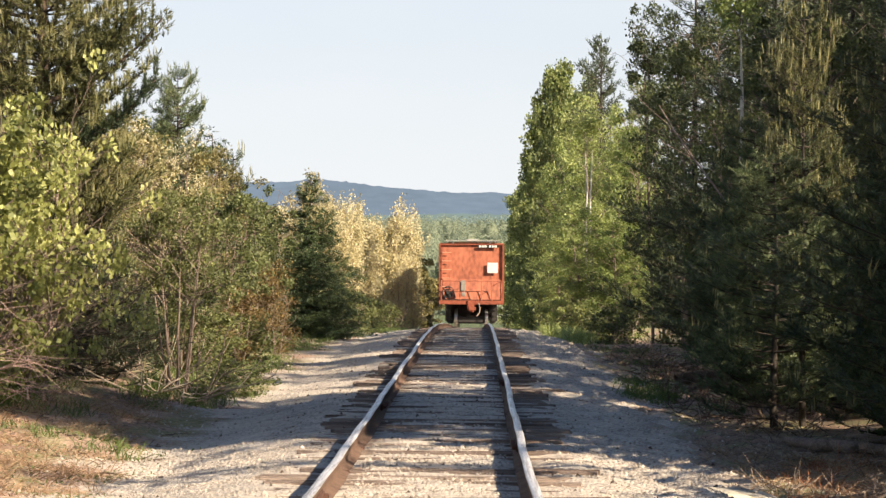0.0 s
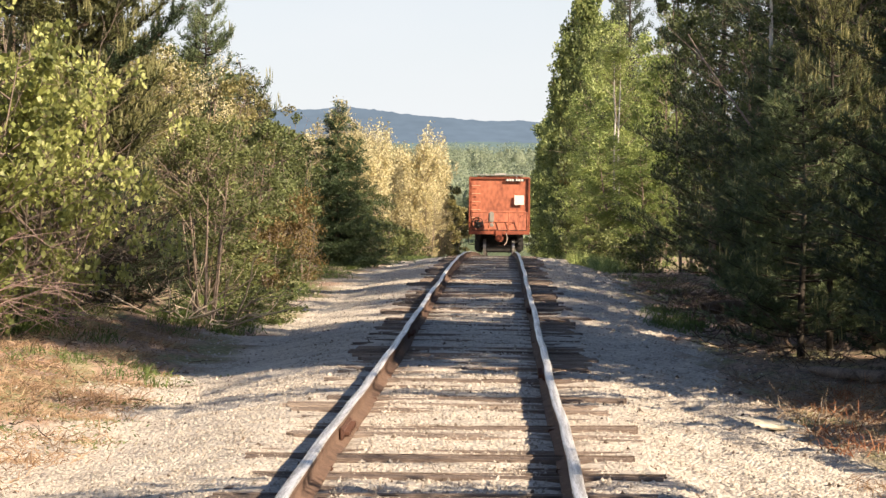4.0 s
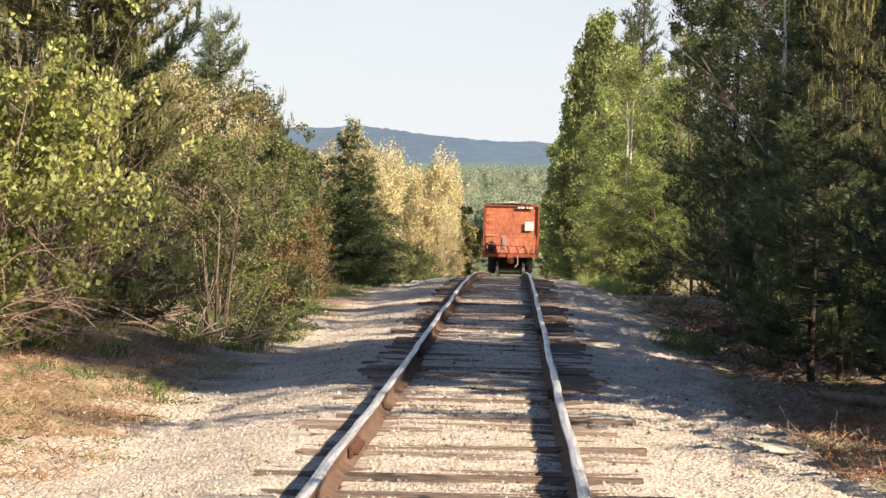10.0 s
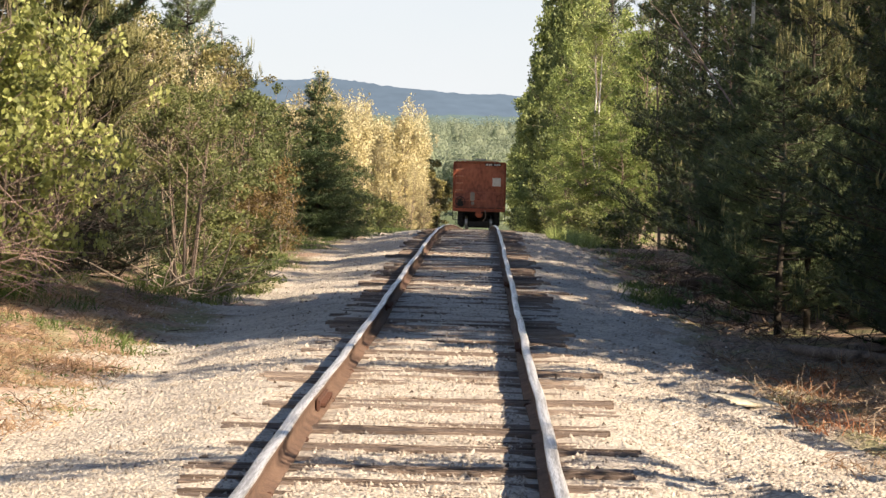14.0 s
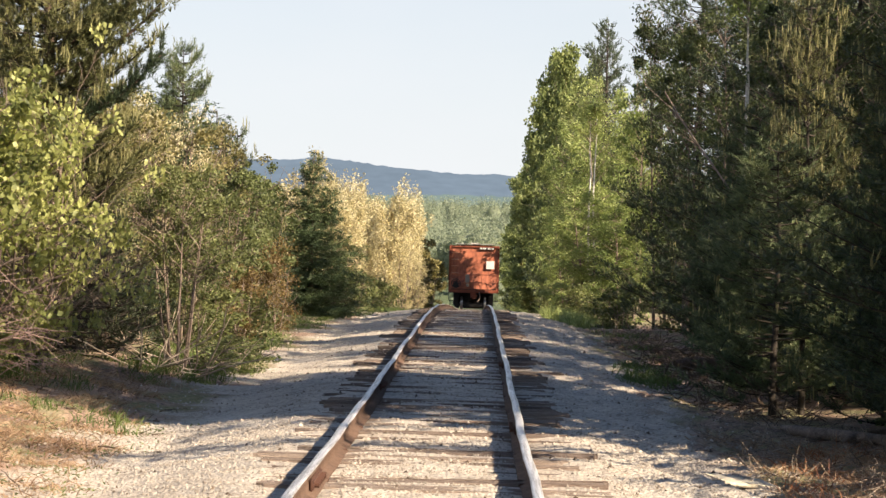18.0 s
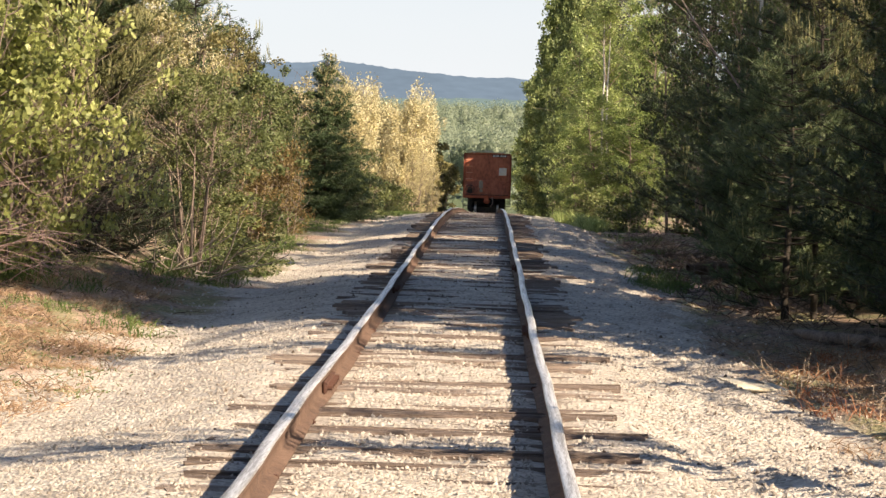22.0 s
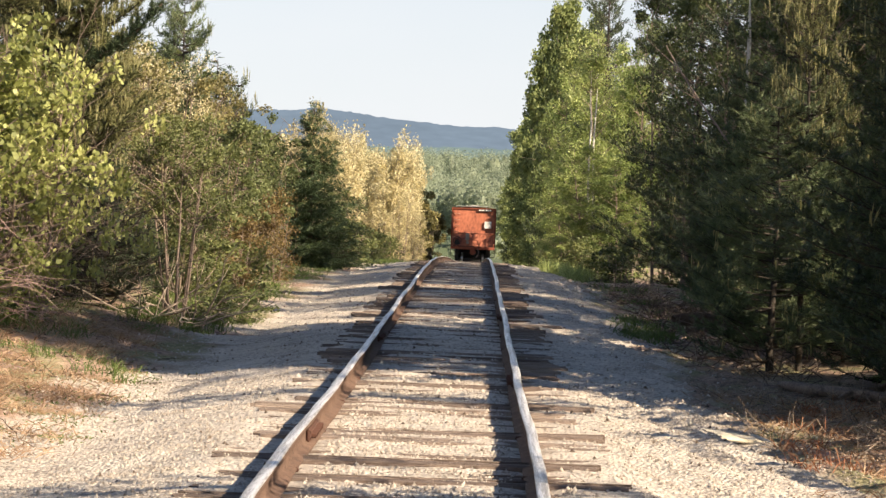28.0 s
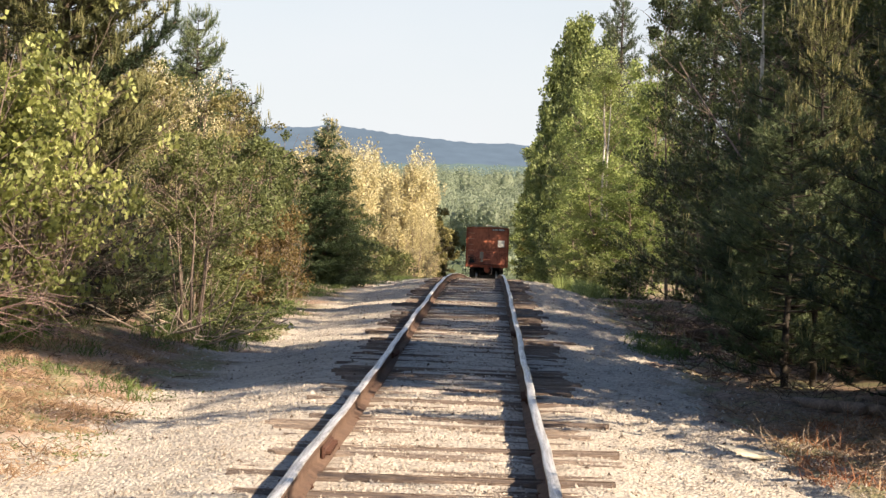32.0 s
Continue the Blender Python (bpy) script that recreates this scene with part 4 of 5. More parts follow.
plant(broadleaf("birch_tree", "birch with a bare white forked trunk above the leaves", 8.4, 1.0, 0.74, 30, 3600, (0.07, 0.055), M_BIRCH, M_BIRCHLEAF, 2, 0.8, lean=0.12),
      [(3.84, 78.0, 0.92, 1.0, 10), (4.75, 41.5, 0.95, 0.8, 60)], "birches at the bend of the verge")
# spaced to shade the car in turns; those at x 8 are unseen additions
plant(broadleaf("ash_tree", "green deciduous tree beyond the crest of the track", 11.5, 1.7, 0.02, 110, 19000, (0.17, 0.135), M_TWIG, M_ASH, 2, 0.8, 0.27, twigs=0),
      [(4.9, 114.5, 1.12, 0.75, 0), (4.6, 125.1, 1.0, 0.5, 80), (4.6, 136.8, 1.3, 0.7, 50), (4.7, 142.5, 1.14, 0.65, 100), (4.8, 148.0, 1.32, 0.95, 150), (4.7, 150.7, 1.3, 0.95, 200),
       (4.6, 153.7, 1.25, 0.95, 250), (4.5, 158.5, 1.05, 0.8, 300), (4.6, 163.3, 1.03, 0.8, 20), (4.5, 165.7, 1.03, 0.85, 70), (4.5, 168.4, 1.03, 0.8, 120), (4.5, 174.2, 0.99, 1.0, 160),
       (4.4, 180.5, 0.97, 0.75, 10), (4.4, 183.9, 0.97, 0.9, 40), (4.3, 186.9, 0.97, 0.9, 330), (8.2, 175.9, 0.9, 0.6, 250), (4.2, 198.7, 0.82, 0.9, 70), (4.1, 214.7, 0.82, 0.9, 120), (4.1, 232.7, 0.8, 1, 160),
       (8.2, 122.6, 0.9, 0.5, 10), (8.2, 134.9, 0.9, 0.7, 60), (8.2, 140.0, 0.9, 0.65, 110), (8.3, 145.5, 0.9, 0.9, 160), (8.3, 148.9, 0.9, 0.9, 210), (8.2, 152.2, 0.9, 0.8, 260),
       (8.2, 156.0, 0.9, 0.8, 310), (8.2, 160.7, 0.9, 0.85, 30), (8.2, 163.7, 0.9, 0.9, 80), (8.2, 166.7, 0.9, 0.8, 130), (8.2, 172.3, 0.9, 1.0, 180)],
      "trees beyond the crest")
# stand out of view; added to cast thin shadow stripes on the gravel
plant(broadleaf("thin_sapling", "slim unseen young tree added to stripe the gravel with shadow", 5.0, 0.5, 0.25, 16, 500, (0.07, 0.05), M_TWIG, M_BROAD, 1, twigs=2),
      [(5.2, 11.9, 1.0, 1.0, 0), (5.0, 17.6, 1.1, 1.0, 90), (5.6, 16.4, 0.7, 1.0, 40), (6.0, 18.2, 0.75, 1.0, 200), (6.6, 16.0, 0.8, 1.0, 300), (5.6, 19.3, 0.6, 1.0, 150)], "saplings off the gravel")

# mostly out of view; high crowns added to shade the track and bank
plant(pine("red_pine", "tall pine with a high crown over a bare trunk, added for shade", 9.6, 1.9, 0.5, 0.16, 0.2, 6, 0.03, 0, None, 6),
      [(6.4, 20.0, 0.98, 0.95, 0), (7.6, 22.3, 1.0, 1.0, 120), (7.6, 25.5, 0.66, 1.0, 40), (7.5, 40, 0.78, 1.0, 330)], "pines along the shaded verge")

# never in view, added only for the dark band they cast
plant(broadleaf("oak_tree", "broad-crowned unseen tree added so its shade lies over the gravel", 9.3, 2.3, 0.35, 90, 13000, (0.17, 0.13), M_TWIG, M_BROAD, 2, 0.5, 0.24, 0.6, twigs=1),
      off_gaps([(7.0, 21.6, 1.0, 1.0, 0), (8.3, 22.6, 1.06, 1.0, 120), (7.4, 24.4, 0.95, 1.0, 240)], 1.6), "shade trees off the verge")

# unseen; crowns set this high so only the left bank falls in shade
plant(pine("red_pine", "very tall unseen pine, crown set high to shade the left bank", 12.8, 2.2, 0.7, 0.14, 0.2, 9, 0.03, 0, None, 8, 0.22),
      [(11.0, 17.9, 1.0, 1.0, 0), (11.4, 20.4, 1.0, 1.0, 90)], "pines along the shaded verge")

# unseen rows and end screen, added to cut low skylight from behind
plant(broadleaf("wood_tree", "leafy tree added unseen behind the standpoint to hold off skylight", 9.0, 2.6, 0.03, 50, 1300, (0.42, 0.34), M_TWIG, M_BROAD, 2, 0.7, 0.4, twigs=0),
      spread_row(-9.5, -7, -60, 14, 4.5, (0.8, 1.1), (0.9, 1.2)) + spread_row(14, 17, -60, 16, 4.5, (0.75, 0.95), (0.9, 1.2))
      + [(x, -62 + 3 * math.sin(x), 1.0, 1.0, 40 * x) for x in range(-10, 16, 4)], "trees of the wood behind")

# most are dark fillers for shaded hollows or unseen shade for the verge
plant(pine("young_pine", "low dark young pine, most added to darken gaps under taller trees", 2.8, 1.5, 0.01, 0.1, 0.11, 7, 0.016, 0.1, None, 6),
      off_gaps([(-7.2, 32.6, 1.0, 1.0, 0), (-5.2, 34.3, 0.75, 0.8, 15), (-6.0, 33.8, 0.8, 0.9, 100), (-6.8, 33.0, 0.9, 0.9, 190), (-6.0, 34.2, 0.9, 0.9, 70), (-5.0, 34.8, 0.7, 0.75, 120), (-8.2, 31, 1.2, 1.0, 160), (-6.3, 36, 1.0, 0.9, 220), (-5.6, 37.6, 0.6, 0.8, 40), (-6.9, 38.6, 0.8, 0.9, 140), (-4.9, 36.0, 0.4, 0.6, 300), (-5.1, 56.0, 1.42, 0.75, 20), (-5.6, 58.6, 1.42, 0.75, 220), (-4.55, 33.2, 0.62, 0.6, 40), (-4.75, 35.2, 0.8, 0.7, 60),
       (6.3, 19.6, 1.3, 1.0, 20), (7.3, 21.7, 1.4, 1.0, 90), (6.2, 23.8, 1.4, 1.0, 130), (6.8, 26.2, 1.0, 1.0, 190), (5.9, 26.0, 0.9, 0.9, 10), (5.6, 29.8, 0.8, 0.8, 80), (5.8, 33.6, 1.0, 0.9, 150), (6.2, 39.4, 0.9, 0.85, 210), (6.4, 44, 1.0, 0.9, 260), (6.5, 49, 1.0, 0.9, 300), (6.6, 55, 1.1, 0.9, 30), (6.6, 61, 1.1, 0.9, 60), (5.2, 32.9, 0.75, 0.8, 30), (5.9, 34.8, 0.9, 0.9, 110), (5.0, 35.2, 0.7, 0.8, 250), (6.6, 32.2, 1.0, 1.0, 320)], 0.7),
      "young pines in the undergrowth")
# past the right edge of view, added for broken shade on the gravel
plant(broadleaf("verge_shrub", "leafy unseen shrub added to dapple the right gravel with shade", 3.2, 0.8, 0.02, 40, 1600, (0.12, 0.09), M_TWIG, M_BROAD, 5, twigs=1),
      [(5.3, 15.2, 0.6, 0.6, 0), (5.2, 18.6, 0.75, 0.7, 80), (5.6, 20.8, 0.5, 0.6, 150)], "shrubs at the wood's edge")


def leaning_tree(foot, top, r):
    """A thin leaning tree, most twigs bare; unseen, added for its shadow band."""
    root = new("leaning_tree")
    tagged(root, "thin unseen leaning tree added for its shadow band on the gravel", "tree")
    root.location = foot
    end = np.array(top) - np.array(foot)
    T = wander((0, 0, -0.1), end, 14, 0.06)
    part("trunk", mesh_from("trunk", *tubes([(T, np.linspace(r, 0.3 * r, 14))], 8), M_TWIG, True), None, root)
    paths = []
    for k in range(26):
        q = T[int(rng.integers(3, 14))]
        paths.append((wander(q, q + rng.normal(size=3) * 0.3 + end * 0.05, 4, 0.03), np.linspace(0.014, 0.004, 4)))
    tagged(part("branchwork", mesh_from("branchwork", *tubes(paths, 4), M_TWIG), None, root), kind="stuff")
    q = T[rng.integers(4, 14, 1100)] + rng.normal(size=(1100, 3)) * 0.24 + end * rng.uniform(-0.04, 0.04, (1100, 1))
    part("crown", mesh_from("crown", *leaves(q, rng.normal(size=(1100, 3)), 0.11, 0.08), M_BROAD), None, root)


def dead_pole(foot, top, r):
    """A bare dead pole that leans among the pines, with a few stubs of branches."""
    root = new("dead_tree")
    tagged(root, "bare grey dead tree leaning among the pines", "tree")
    root.location = foot
    end = np.array(top) - np.array(foot)
    T = wander((0, 0, -0.1), end, 14, 0.05) - np.array([0, 0, 0.35]) * np.sin(np.linspace(0, math.pi, 14))[:, None]
    part("trunk", mesh_from("trunk", *tubes([(T, np.linspace(r, 0.45 * r, 14))], 8), M_TWIG, True), None, root)
    for k in range(9):
        q = T[int(rng.integers(5, 14))]
        e = q + rng.normal(size=3) * np.array([0.3, 0.15, 0.25])
        part("branch_stub", mesh_from("branch_stub", *tubes([(wander(q, e, 4, 0.03), np.linspace(0.012, 0.004, 4))], 5), M_TWIG), None, root)


dead_pole((6.64, 35.25, float(ground_z(6.64, 35.25))), (3.35, 42.00, 4.48), 0.028)
leaning_tree((5.6, 13.7, float(ground_z(5.6, 13.7))), (3.8, 9.7, 5.2), 0.1)
leaning_tree((6.6, 21.2, float(ground_z(6.6, 21.2))), (4.1, 16.7, 5.2), 0.08)

plant(pine("white_pine", "young pine with soft blue-green tufts, sunlight mixed into their colour", 4.6, 1.2, 0.07, 0.06, 0.12, 12, 0.013, 0.06, M_SOFT, 10, 0.5, 6.0, bark=M_LIMB),
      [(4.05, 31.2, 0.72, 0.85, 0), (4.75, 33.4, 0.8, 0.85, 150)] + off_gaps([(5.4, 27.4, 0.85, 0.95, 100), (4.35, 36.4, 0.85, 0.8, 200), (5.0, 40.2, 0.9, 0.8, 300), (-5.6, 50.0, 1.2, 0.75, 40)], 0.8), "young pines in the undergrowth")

plant(pine("jack_pine", "pine with sun-tinted yellow-green tufts and upright shoots", 5.9, 1.05, 0.5, 0.08, 0.1, 11, 0.014, 0.3, M_JACK, 8, 0.3, 6.0, 0.5, M_LIMB),
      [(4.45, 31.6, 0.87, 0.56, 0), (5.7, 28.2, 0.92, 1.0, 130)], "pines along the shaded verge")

# ---- far woods ----
def clump_field(name, label, n, y0, y1, half, size, mat, per, grain):
    """A far wood: many ragged crowns of leaf clumps on the rising land, one sheet of foliage."""
    ys = rng.uniform(y0, y1, n)
    xs = rng.uniform(-1, 1, n) * half * (ys / y1)
    keep = (np.abs(xs) > 6) | (ys > 300)
    xs, ys = xs[keep], ys[keep]
    n = len(xs)
    hs = rng.uniform(0.6, 1.2, n) * size
    P = np.stack([xs, ys, ground_z(xs, ys)], -1)
    k = np.repeat(np.arange(n), per)
    u = unit(rng.normal(size=(n * per, 3))) * rng.uniform(0.55, 1, (n * per, 1))
    Q = P[k] + u * np.stack([0.27 * hs[k], 0.27 * hs[k], 0.36 * hs[k]], -1) + np.stack([0 * hs[k], 0 * hs[k], 0.5 * hs[k]], -1)
    face = unit(u + 0.7 * rng.normal(size=u.shape))
    a = unit(np.cross(face, rng.normal(size=u.shape))) * grain * size * rng.uniform(0.6, 1.3, (n * per, 1))
    b = np.cross(face, a)
    v = np.stack([Q - a * 0.6 - b * 0.5, Q + a * 0.6 - b * 0.4, Q + b * 0.7], 1).reshape(-1, 3)
    lump = bmesh.new()
    bmesh.ops.create_icosphere(lump, subdivisions=2, radius=1.0)
    lump.verts.index_update()
    lv, lf = np.array([w.co for w in lump.verts]), np.array([[w.index for w in q.verts] for q in lump.faces])
    lump.free()
    crowns = []
    for q in range(n):
        k1, k2 = rng.normal(size=(5, 3)) * 3.2, rng.normal(size=(5, 3)) * 7.5
        r = 0.8 + 0.07 * np.sin(lv @ k1.T + 6 * rng.uniform(size=5)).sum(1) + 0.06 * np.sin(lv @ k2.T + 6 * rng.uniform(size=5)).sum(1) + 0.05 * rng.normal(size=len(lv))
        crowns.append(P[q] + np.array([0, 0, 0.5 * hs[q]]) + lv * r[:, None] * np.array([0.15, 0.15, 0.22]) * hs[q])
    LF = (lf[None] + len(lv) * np.arange(n)[:, None, None]).reshape(-1, 3) + len(v)
    me = mesh_from(name, np.concatenate([v] + crowns), np.concatenate([np.arange(len(v)).reshape(-1, 3), LF]), mat, True)
    return tagged(new(name, me), label, "wood", kind="stuff")


clump_field("far_wood", "green mixed wood on the slope, haze painted into its paleness", 560, 430, 960, 58, 13.5, M_FAR, 700, 0.024)
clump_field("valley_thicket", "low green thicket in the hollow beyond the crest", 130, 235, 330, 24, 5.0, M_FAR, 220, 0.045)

# ---- verge: stones, grass, brush ----
def stones(name, label, n, x0, x1, y0, y1, size, mat, avoid_rails=True):
    xs = rng.uniform(x0, x1, n)
    ys = y0 + (y1 - y0) * rng.uniform(0, 1, n) ** 1.3
    if avoid_rails:
        keep = (np.abs(np.abs(xs) - GAUGE / 2) > 0.13) & (rng.uniform(size=n) < np.clip((3.9 - np.abs(xs)) / 1.2, 0.05, 1))
        keep &= rng.uniform(size=n) < np.where(np.abs(xs) < 0.75, 0.95, np.where(np.abs(xs) < 1.36, 0.6, 1.0))
        xs, ys = xs[keep], ys[keep]
        n = len(xs)
    sz = size * rng.uniform(0.5, 1.5, n) ** 1.5
    pyr = np.array([(1, 0, -0.3), (0, 1, -0.3), (-1, 0, -0.3), (0, -1, -0.3), (0, 0, 0.8)])
    tri = np.array([(0, 1, 4), (1, 2, 4), (2, 3, 4), (3, 0, 4)])
    V = pyr[None] * rng.uniform(0.6, 1.2, (n, 5, 1)) + rng.normal(size=(n, 5, 3)) * 0.2
    V = V * (sz / 2)[:, None, None]
    a = rng.uniform(0, 6.3, n)
    c, s_ = np.cos(a)[:, None], np.sin(a)[:, None]
    V = np.stack([V[..., 0] * c - V[..., 1] * s_, V[..., 0] * s_ + V[..., 1] * c, V[..., 2]], -1)
    V = V + np.stack([xs, ys, np.where(np.abs(xs) < 0.7, np.maximum(ground_z(xs, ys), rail_z(ys) - 0.17), ground_z(xs, ys)) + sz * 0.08], -1)[:, None]
    F = tri[None] + 5 * np.arange(n)[:, None, None]
    return tagged(new(name, mesh_from(name, V.reshape(-1, 3), F.reshape(-1, 3), mat)), label, "gravel", kind="stuff")


stones("gravel", "loose pale crushed stones between and beside the rails", 40000, -3.8, 3.8, 11.5, 24, 0.021, M_STONE)
stones("gravel", "loose pale crushed stones between and beside the rails", 20000, -4.0, 4.0, 22, 75, 0.031, M_STONE)
stones("wood_chips", "dark splinters and bark chips scattered on the gravel", 1100, -3.6, 3.4, 14, 50, 0.03, M_BARK)


def blades(name, label, spots, height, width, mat, category="grass", lie=0.5):
    """Curved grass blades in tufts; a spot is x, y, tuft radius, blade count."""
    V, F, n0 = [], [], 0
    for x, y, r, n in spots:
        px, py = x + rng.normal(size=n) * r, y + rng.normal(size=n) * r * 2
        P = np.stack([px, py, ground_z(px, py) - 0.01], -1)
        d = rng.normal(size=(n, 3)) * lie
        d[:, 2] = 1
        L = height * rng.uniform(0.5, 1.3, n)[:, None]
        d = unit(d) * L
        bend = np.stack([d[:, 0], d[:, 1], -0.35 * L[:, 0]], -1) * 0.7
        side = unit(np.cross(d, rng.normal(size=(n, 3)))) * width / 2
        V.append(np.stack([P - side, P + side, P + d * 0.6 + side * 0.7, P + d * 0.6 - side * 0.7, P + d + bend * 0.5, P + d + bend * 0.5], 1).reshape(-1, 3)[:])
        k = n0 + 6 * np.arange(n)[:, None]
        F += [k + np.array([[0, 1, 2, 3]]), k + np.array([[3, 2, 4, 5]])]
        n0 += 6 * n
    return tagged(new(name, mesh_from(name, np.concatenate(V), np.concatenate(F), mat)), label, category, kind="stuff")


def strew(n, x0, x1, y0, y1, r, count):
    return [(rng.uniform(x0, x1), rng.uniform(y0, y1), r, count) for _ in range(n)]


blades("grass", "fresh green grass tufts on the verge", strew(11, -4.9, -2.9, 23.6, 26.4, 0.07, 26) + strew(14, -5.5, -3.6, 28, 33, 0.1, 50) + strew(12, -4.4, -2.8, 33.4, 36.4, 0.1, 70) + strew(46, -4.4, -3.0, 32, 40, 0.1, 60) + strew(60, -4.2, -3.2, 40, 75, 0.15, 60)
       + strew(22, 2.5, 3.3, 36, 42, 0.12, 80) + strew(50, 3.3, 4.2, 42, 100, 0.15, 70) + strew(40, -3.6, -2.8, 66, 110, 0.2, 70), 0.14, 0.012, M_GRASS)
blades("grass", "tall pale grass under the alders", strew(24, -6, -5, 28, 31, 0.12, 60), 0.4, 0.012, M_GRASS)
blades("tall_grass", "tall yellow-green grass at the birches' foot", strew(26, 2.5, 3.5, 66, 78, 0.12, 60), 0.5, 0.02, M_BIRCHLEAF)
blades("dry_grass", "matted straw-coloured dead grass and needles", strew(170, -6, -2.8, 16, 25, 0.16, 45) + strew(60, -6, -3.4, 25, 32, 0.16, 60) + strew(110, 2.9, 4.9, 16, 27, 0.14, 60) + strew(20, 3.2, 4.6, 30, 60, 0.15, 60),
       0.14, 0.01, M_HAY, lie=1.6)


blades("dry_fern", "rust-red dead ferns among the gravel's edge", strew(10, 2.8, 3.5, 19.2, 21.6, 0.06, 12) + strew(14, 3.2, 4.4, 21.5, 27, 0.1, 14), 0.22, 0.01, M_FERN, "fern", lie=0.9)


def brush(name, label, n, x0, x1, y0, y1, length, mat, flat=0.5, r=0.008, lift=0.0):
    """Fallen and standing dead twigs, each forked once."""
    paths = []
    for _ in range(n):
        x, y = rng.uniform(x0, x1), rng.uniform(y0, y1)
        a = np.array([x, y, float(ground_z(x, y)) + lift * rng.uniform(0, 1)])
        d = rng.normal(size=3)
        d[2] = abs(d[2]) * (1 - flat)
        L = length * rng.uniform(0.4, 1.3)
        P = wander(a, a + d / np.linalg.norm(d) * L, 6, 0.05 * L)
        P[:, 2] = np.maximum(P[:, 2], a[2] + 0.005)
        paths.append((P, np.linspace(r, r * 0.35, 6)))
        for k in (2, 3):
            e = P[k] + (P[5] - P[k]) * 0.6 + rng.normal(size=3) * 0.25 * L
            e[2] = max(e[2], a[2] + 0.01)
            paths.append((wander(P[k], e, 4, 0.03 * L), np.linspace(r * 0.6, r * 0.25, 4)))
    v, f = tubes(paths, 4)
    return tagged(new(name, mesh_from(name, v, f, mat)), label, "brushwood", kind="stuff")


brush("brushwood", "tangle of grey dead twigs on the shaded verge", 230, 2.9, 4.8, 20, 31, 0.42, M_DEAD, 0.72, 0.007)
brush("brushwood", "dry broken branches below the pines", 90, 3.5, 5.0, 28, 60, 0.8, M_BARK, 0.4)
brush("brushwood", "brown brush of dead stems on the shaded verge", 150, 3.2, 4.8, 30, 62, 0.6, M_TWIG, 0.4, 0.008)
brush("brushwood", "grey-brown heap of broken twigs at the pines' feet", 240, 3.1, 4.6, 31, 52, 0.42, M_BARK, 0.55, 0.01)
# pale twigs stand in for sunlight that doesn't reach this debris
brush("brushwood", "straw-coloured broken twigs added round the fallen log to brighten it", 170, 3.0, 4.9, 21.5, 28.5, 0.34, M_DEAD, 0.75, 0.009)
brush("brushwood", "bare pinkish twigs hanging under the alders", 12, -6.0, -4.3, 27.5, 30.5, 0.9, M_PINKTWIG, 0.45, 0.006, 1.0)
# dark filler standing in for the shade of the hollow
brush("brushwood", "dark tangle of branches added to darken the hollow under the pine", 300, -6.8, -4.5, 31.4, 34.6, 1.0, M_LIMB, 0.35, 0.013, 1.0)
brush("brushwood", "leaning bleached dead stems below the willow", 13, -4.1, -3.4, 33.0, 33.9, 1.2, M_DEAD, 0.15, 0.013)
brush("brushwood", "crossed bleached poles fallen out of the willow", 9, -4.0, -3.2, 32.4, 33.4, 1.5, M_DEAD, 0.45, 0.015)
brush("brushwood", "small dark twigs strewn over the sunlit bank", 110, -5.6, -2.9, 17.5, 28, 0.26, M_BARK, 0.88, 0.008)
blades("moss_tufts", "low yellow-green moss and grass on the sunlit bank", strew(46, -4.7, -2.7, 18.5, 26, 0.17, 90), 0.05, 0.014, M_GRASS, lie=1.4)


def log_thing(name, label, a, b, r, mat):
    P = wander(a, b, 9, 0.02)
    v, f = tubes([(P, r * np.array([0.4, 0.9, 1, 1.02, 0.95, 0.98, 0.9, 0.85, 0.35]))], 10)
    return tagged(new(name, mesh_from(name, v, f, mat, True)), label, "log")


def on_ground(x, y, up):
    return (x, y, float(ground_z(x, y)) + up)


log_thing("fallen_log", "weathered grey-brown fallen log lying among dead twigs", on_ground(3.78, 28.1, 0.1), on_ground(4.95, 26.7, 0.08), 0.068, M_TWIG)
log_thing("fallen_log", "grey fallen trunk in the brush", on_ground(4.3, 27.0, 0.05), on_ground(5.0, 27.6, 0.1), 0.05, M_TWIG)
log_thing("fallen_log", "dark fallen trunk below the pines", on_ground(3.6, 41, 0.2), on_ground(5.0, 42, 0.1), 0.12, M_BARK)
slab = box(0.58, 0.5, 0.035, (0, 0, 0), 0.012)
for v in slab.verts:
    v.co += Vector((0.05 * math.sin(9 * v.co.y), 0.04 * math.sin(11 * v.co.x), 0.006 * math.sin(13 * v.co.x + 5 * v.co.y)))
flat = new("flat_stone", bpy.data.meshes.new("flat_stone"))
slab.to_mesh(flat.data)
slab.free()
flat.data.materials.append(M_SLAB)
flat.matrix_basis = pose(*on_ground(2.61, 21.1, 0.014), 5, 6, 25)
tagged(flat, "pale flat slab of stone on the gravel", "stone")


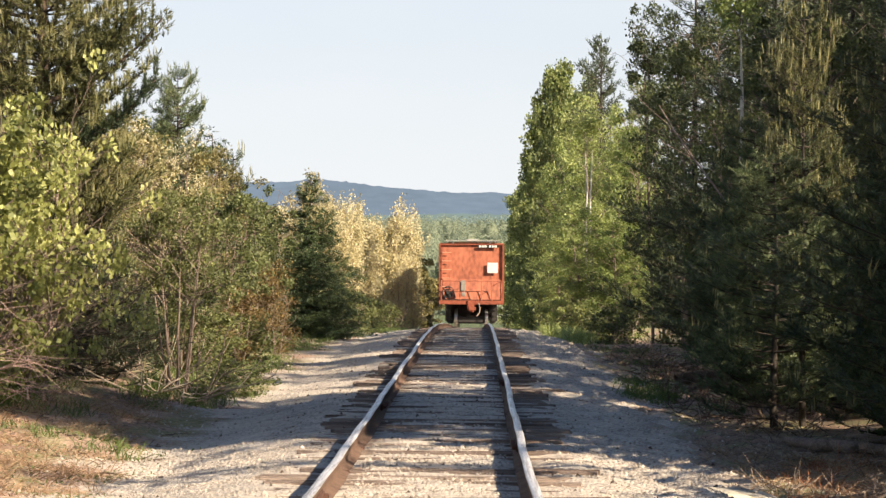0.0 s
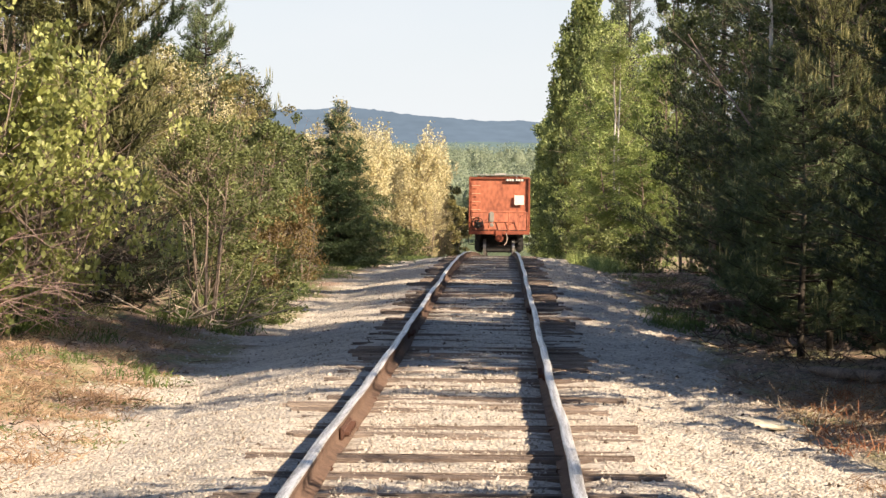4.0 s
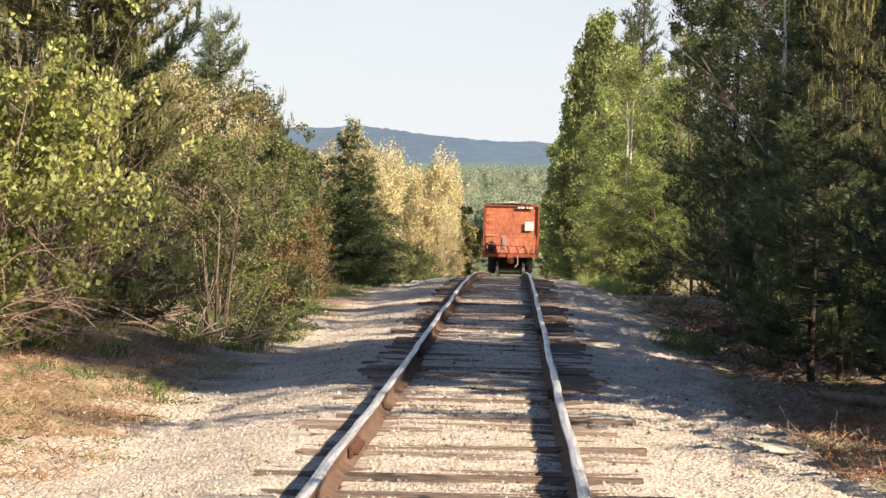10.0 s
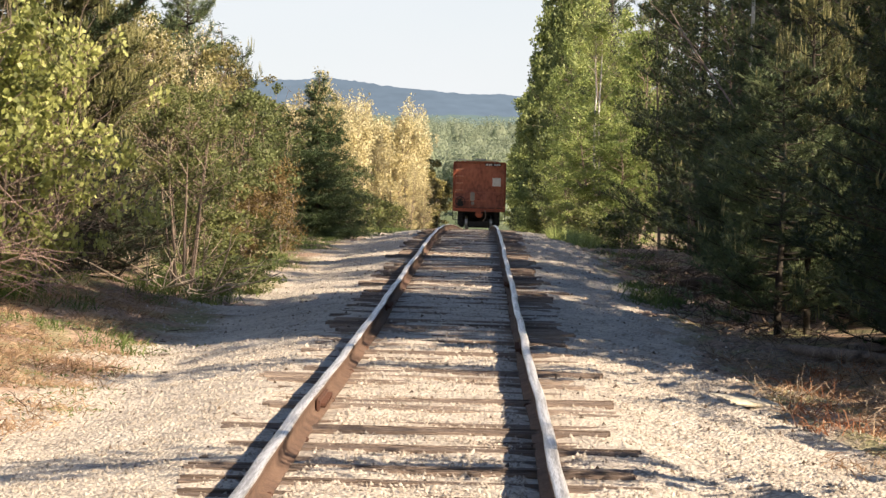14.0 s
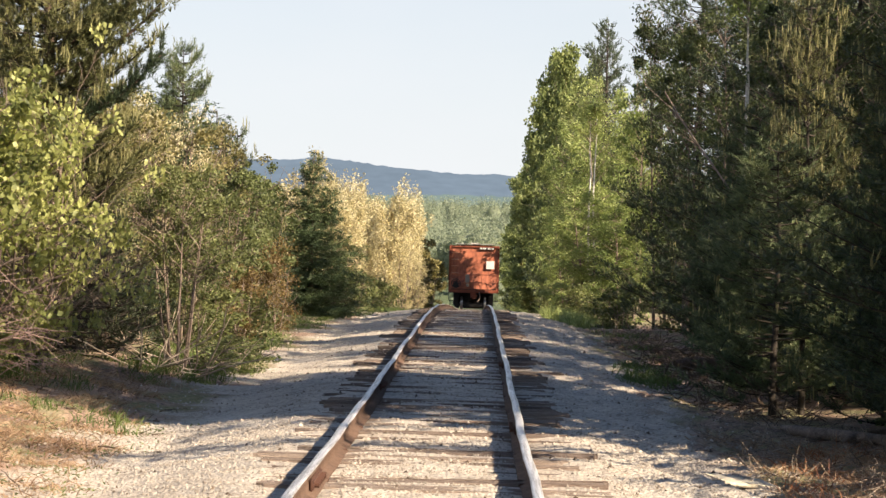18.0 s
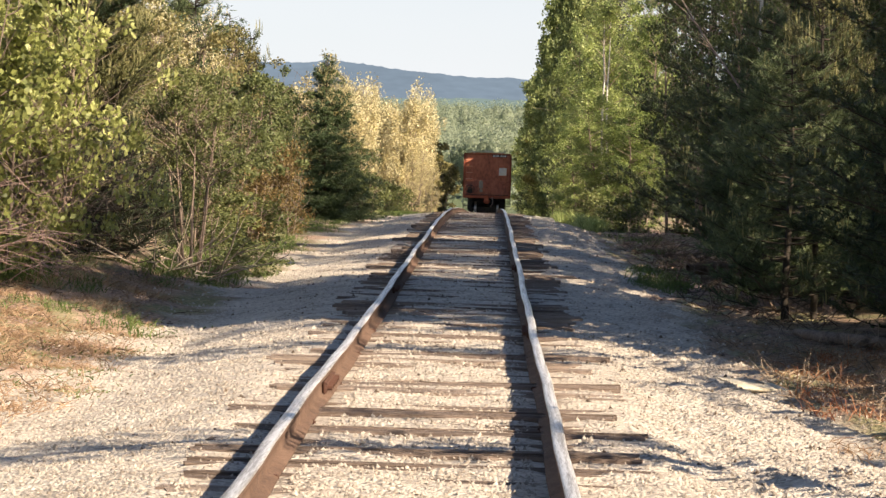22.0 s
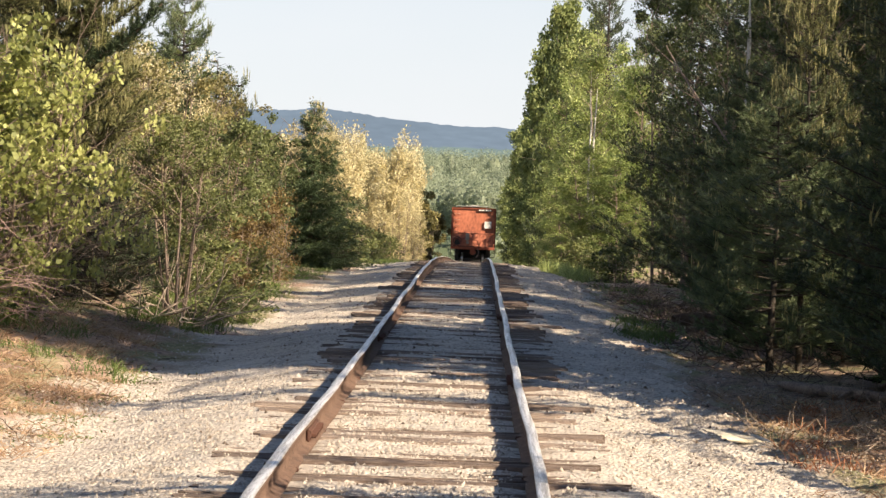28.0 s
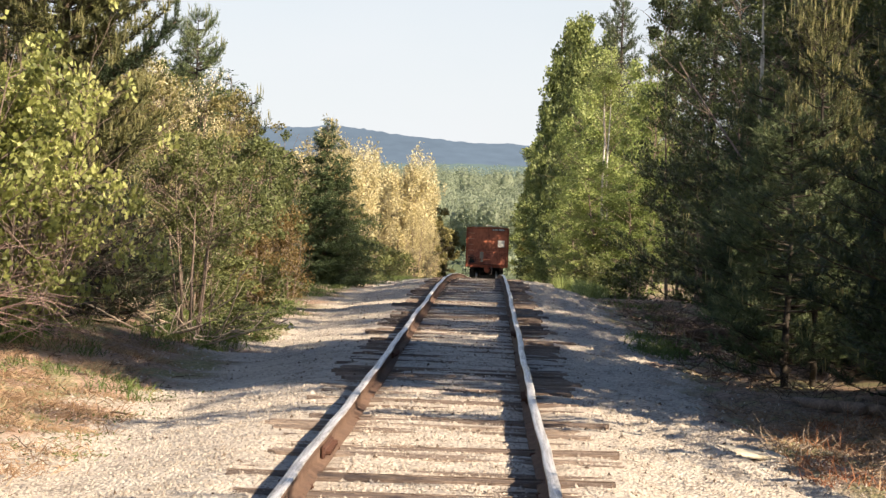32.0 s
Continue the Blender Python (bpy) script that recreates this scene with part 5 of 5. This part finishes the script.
def bare_shrub(x, y):
    """A leafless shrub whose thin pinkish stems arch outward and droop."""
    root = new("bare_shrub")
    tagged(root, "leafless shrub of thin pinkish arching twigs below the alders", "shrub")
    for k in range(8):
        az = rng.uniform(-0.9, 0.9)
        L, H = rng.uniform(0.9, 1.9), rng.uniform(0.3, 1.7)
        s = np.linspace(0, 1, 9)[:, None]
        out = np.array([math.cos(az), 0.5 * math.sin(az), 0])
        P = np.array([rng.normal() * 0.2, rng.normal() * 0.3, 0.0]) + out * L * s + np.array([0, 0, 1]) * H * (2.2 * s - 1.7 * s ** 2.2) + wander((0, 0, 0), (0, 0, 0), 9, 0.03)
        P[:, 2] = np.maximum(P[:, 2], 0.02)
        paths = [(P, np.linspace(0.007, 0.0025, 9))]
        for q in range(6):
            i0 = int(rng.integers(3, 8))
            e = P[i0] + out * rng.uniform(0.1, 0.45) + rng.normal(size=3) * 0.16
            paths.append((wander(P[i0], e, 4, 0.02), np.linspace(0.005, 0.002, 4)))
        part("stem", mesh_from("stem", *tubes(paths, 4), M_PINKTWIG), None, root)
    root.matrix_basis = pose(*on_ground(x, y, 0))
    return root


bare_shrub(-5.5, 26.2)
bare_shrub(-5.2, 27.3)

# ---- sleepers and rail fastenings, last ----
tie_meshes = []
for k in range(8):
    bm, edge = None, -0.115
    for wide in rng.permutation([0.05, 0.06, 0.045, 0.075]):
        x0, x1 = rng.uniform(-1.27, -1.19), rng.uniform(1.19, 1.27)
        bm = box(x1 - x0, wide - 0.007, 0.16, ((x0 + x1) / 2, edge + wide / 2, -0.08 - rng.uniform(0, 0.018)), 0, bm)
        edge += wide
    for v in bm.verts:
        v.co += Vector((rng.normal() * 0.012, rng.normal() * 0.004, rng.normal() * 0.004))
    me = bpy.data.meshes.new("sleeper")
    bm.to_mesh(me)
    bm.free()
    me.materials.append(M_TIE)
    tie_meshes.append(me)
bm = box(0.15, 0.03, 0.03, (0, 0, 0.0), 0.008)
anchor_mesh = bpy.data.meshes.new("rail_anchor")
bm.to_mesh(anchor_mesh)
bm.free()
anchor_mesh.materials.append(M_RUST)
y, n = -13.73, 0
while y < 92:
    ob = part("sleeper", tie_meshes[int(rng.integers(8))], None, track)
    z = float(rail_z(y)) - 0.164 + rng.normal() * 0.008
    ob.matrix_basis = pose(rng.normal() * 0.08, y + rng.normal() * 0.03, z, 0, rng.normal() * 0.3, rng.normal() * 0.8)
    if 8 < y < 44:
        for s in (-1, 1):
            if n % 5 == 0:
                part("rail_anchor", anchor_mesh, None, track).matrix_basis = pose(s * GAUGE / 2, y - 0.15, float(rail_z(y)) - 0.16)
    y += 0.53
    n += 1
for s, y0 in ((-1, 17.2), (1, 22.9), (-1, 29.1), (1, 34.8)):
    bar = part("joint_bar", box(0.03, 0.92, 0.085, (0, 0, 0), 0.01), M_RUST, track, "bolted steel joint bar")
    side = -s
    bar.matrix_basis = pose(s * GAUGE / 2 + side * 0.028, y0, float(rail_z(y0)) - 0.09)
    for q in range(6):
        part("bolt", rod((0, 0, 0), (side * 0.04, 0, 0), 0.02, None, 6), M_RUST, bar).matrix_basis = pose(side * 0.01, -0.38 + 0.15 * q, 0)

motions()
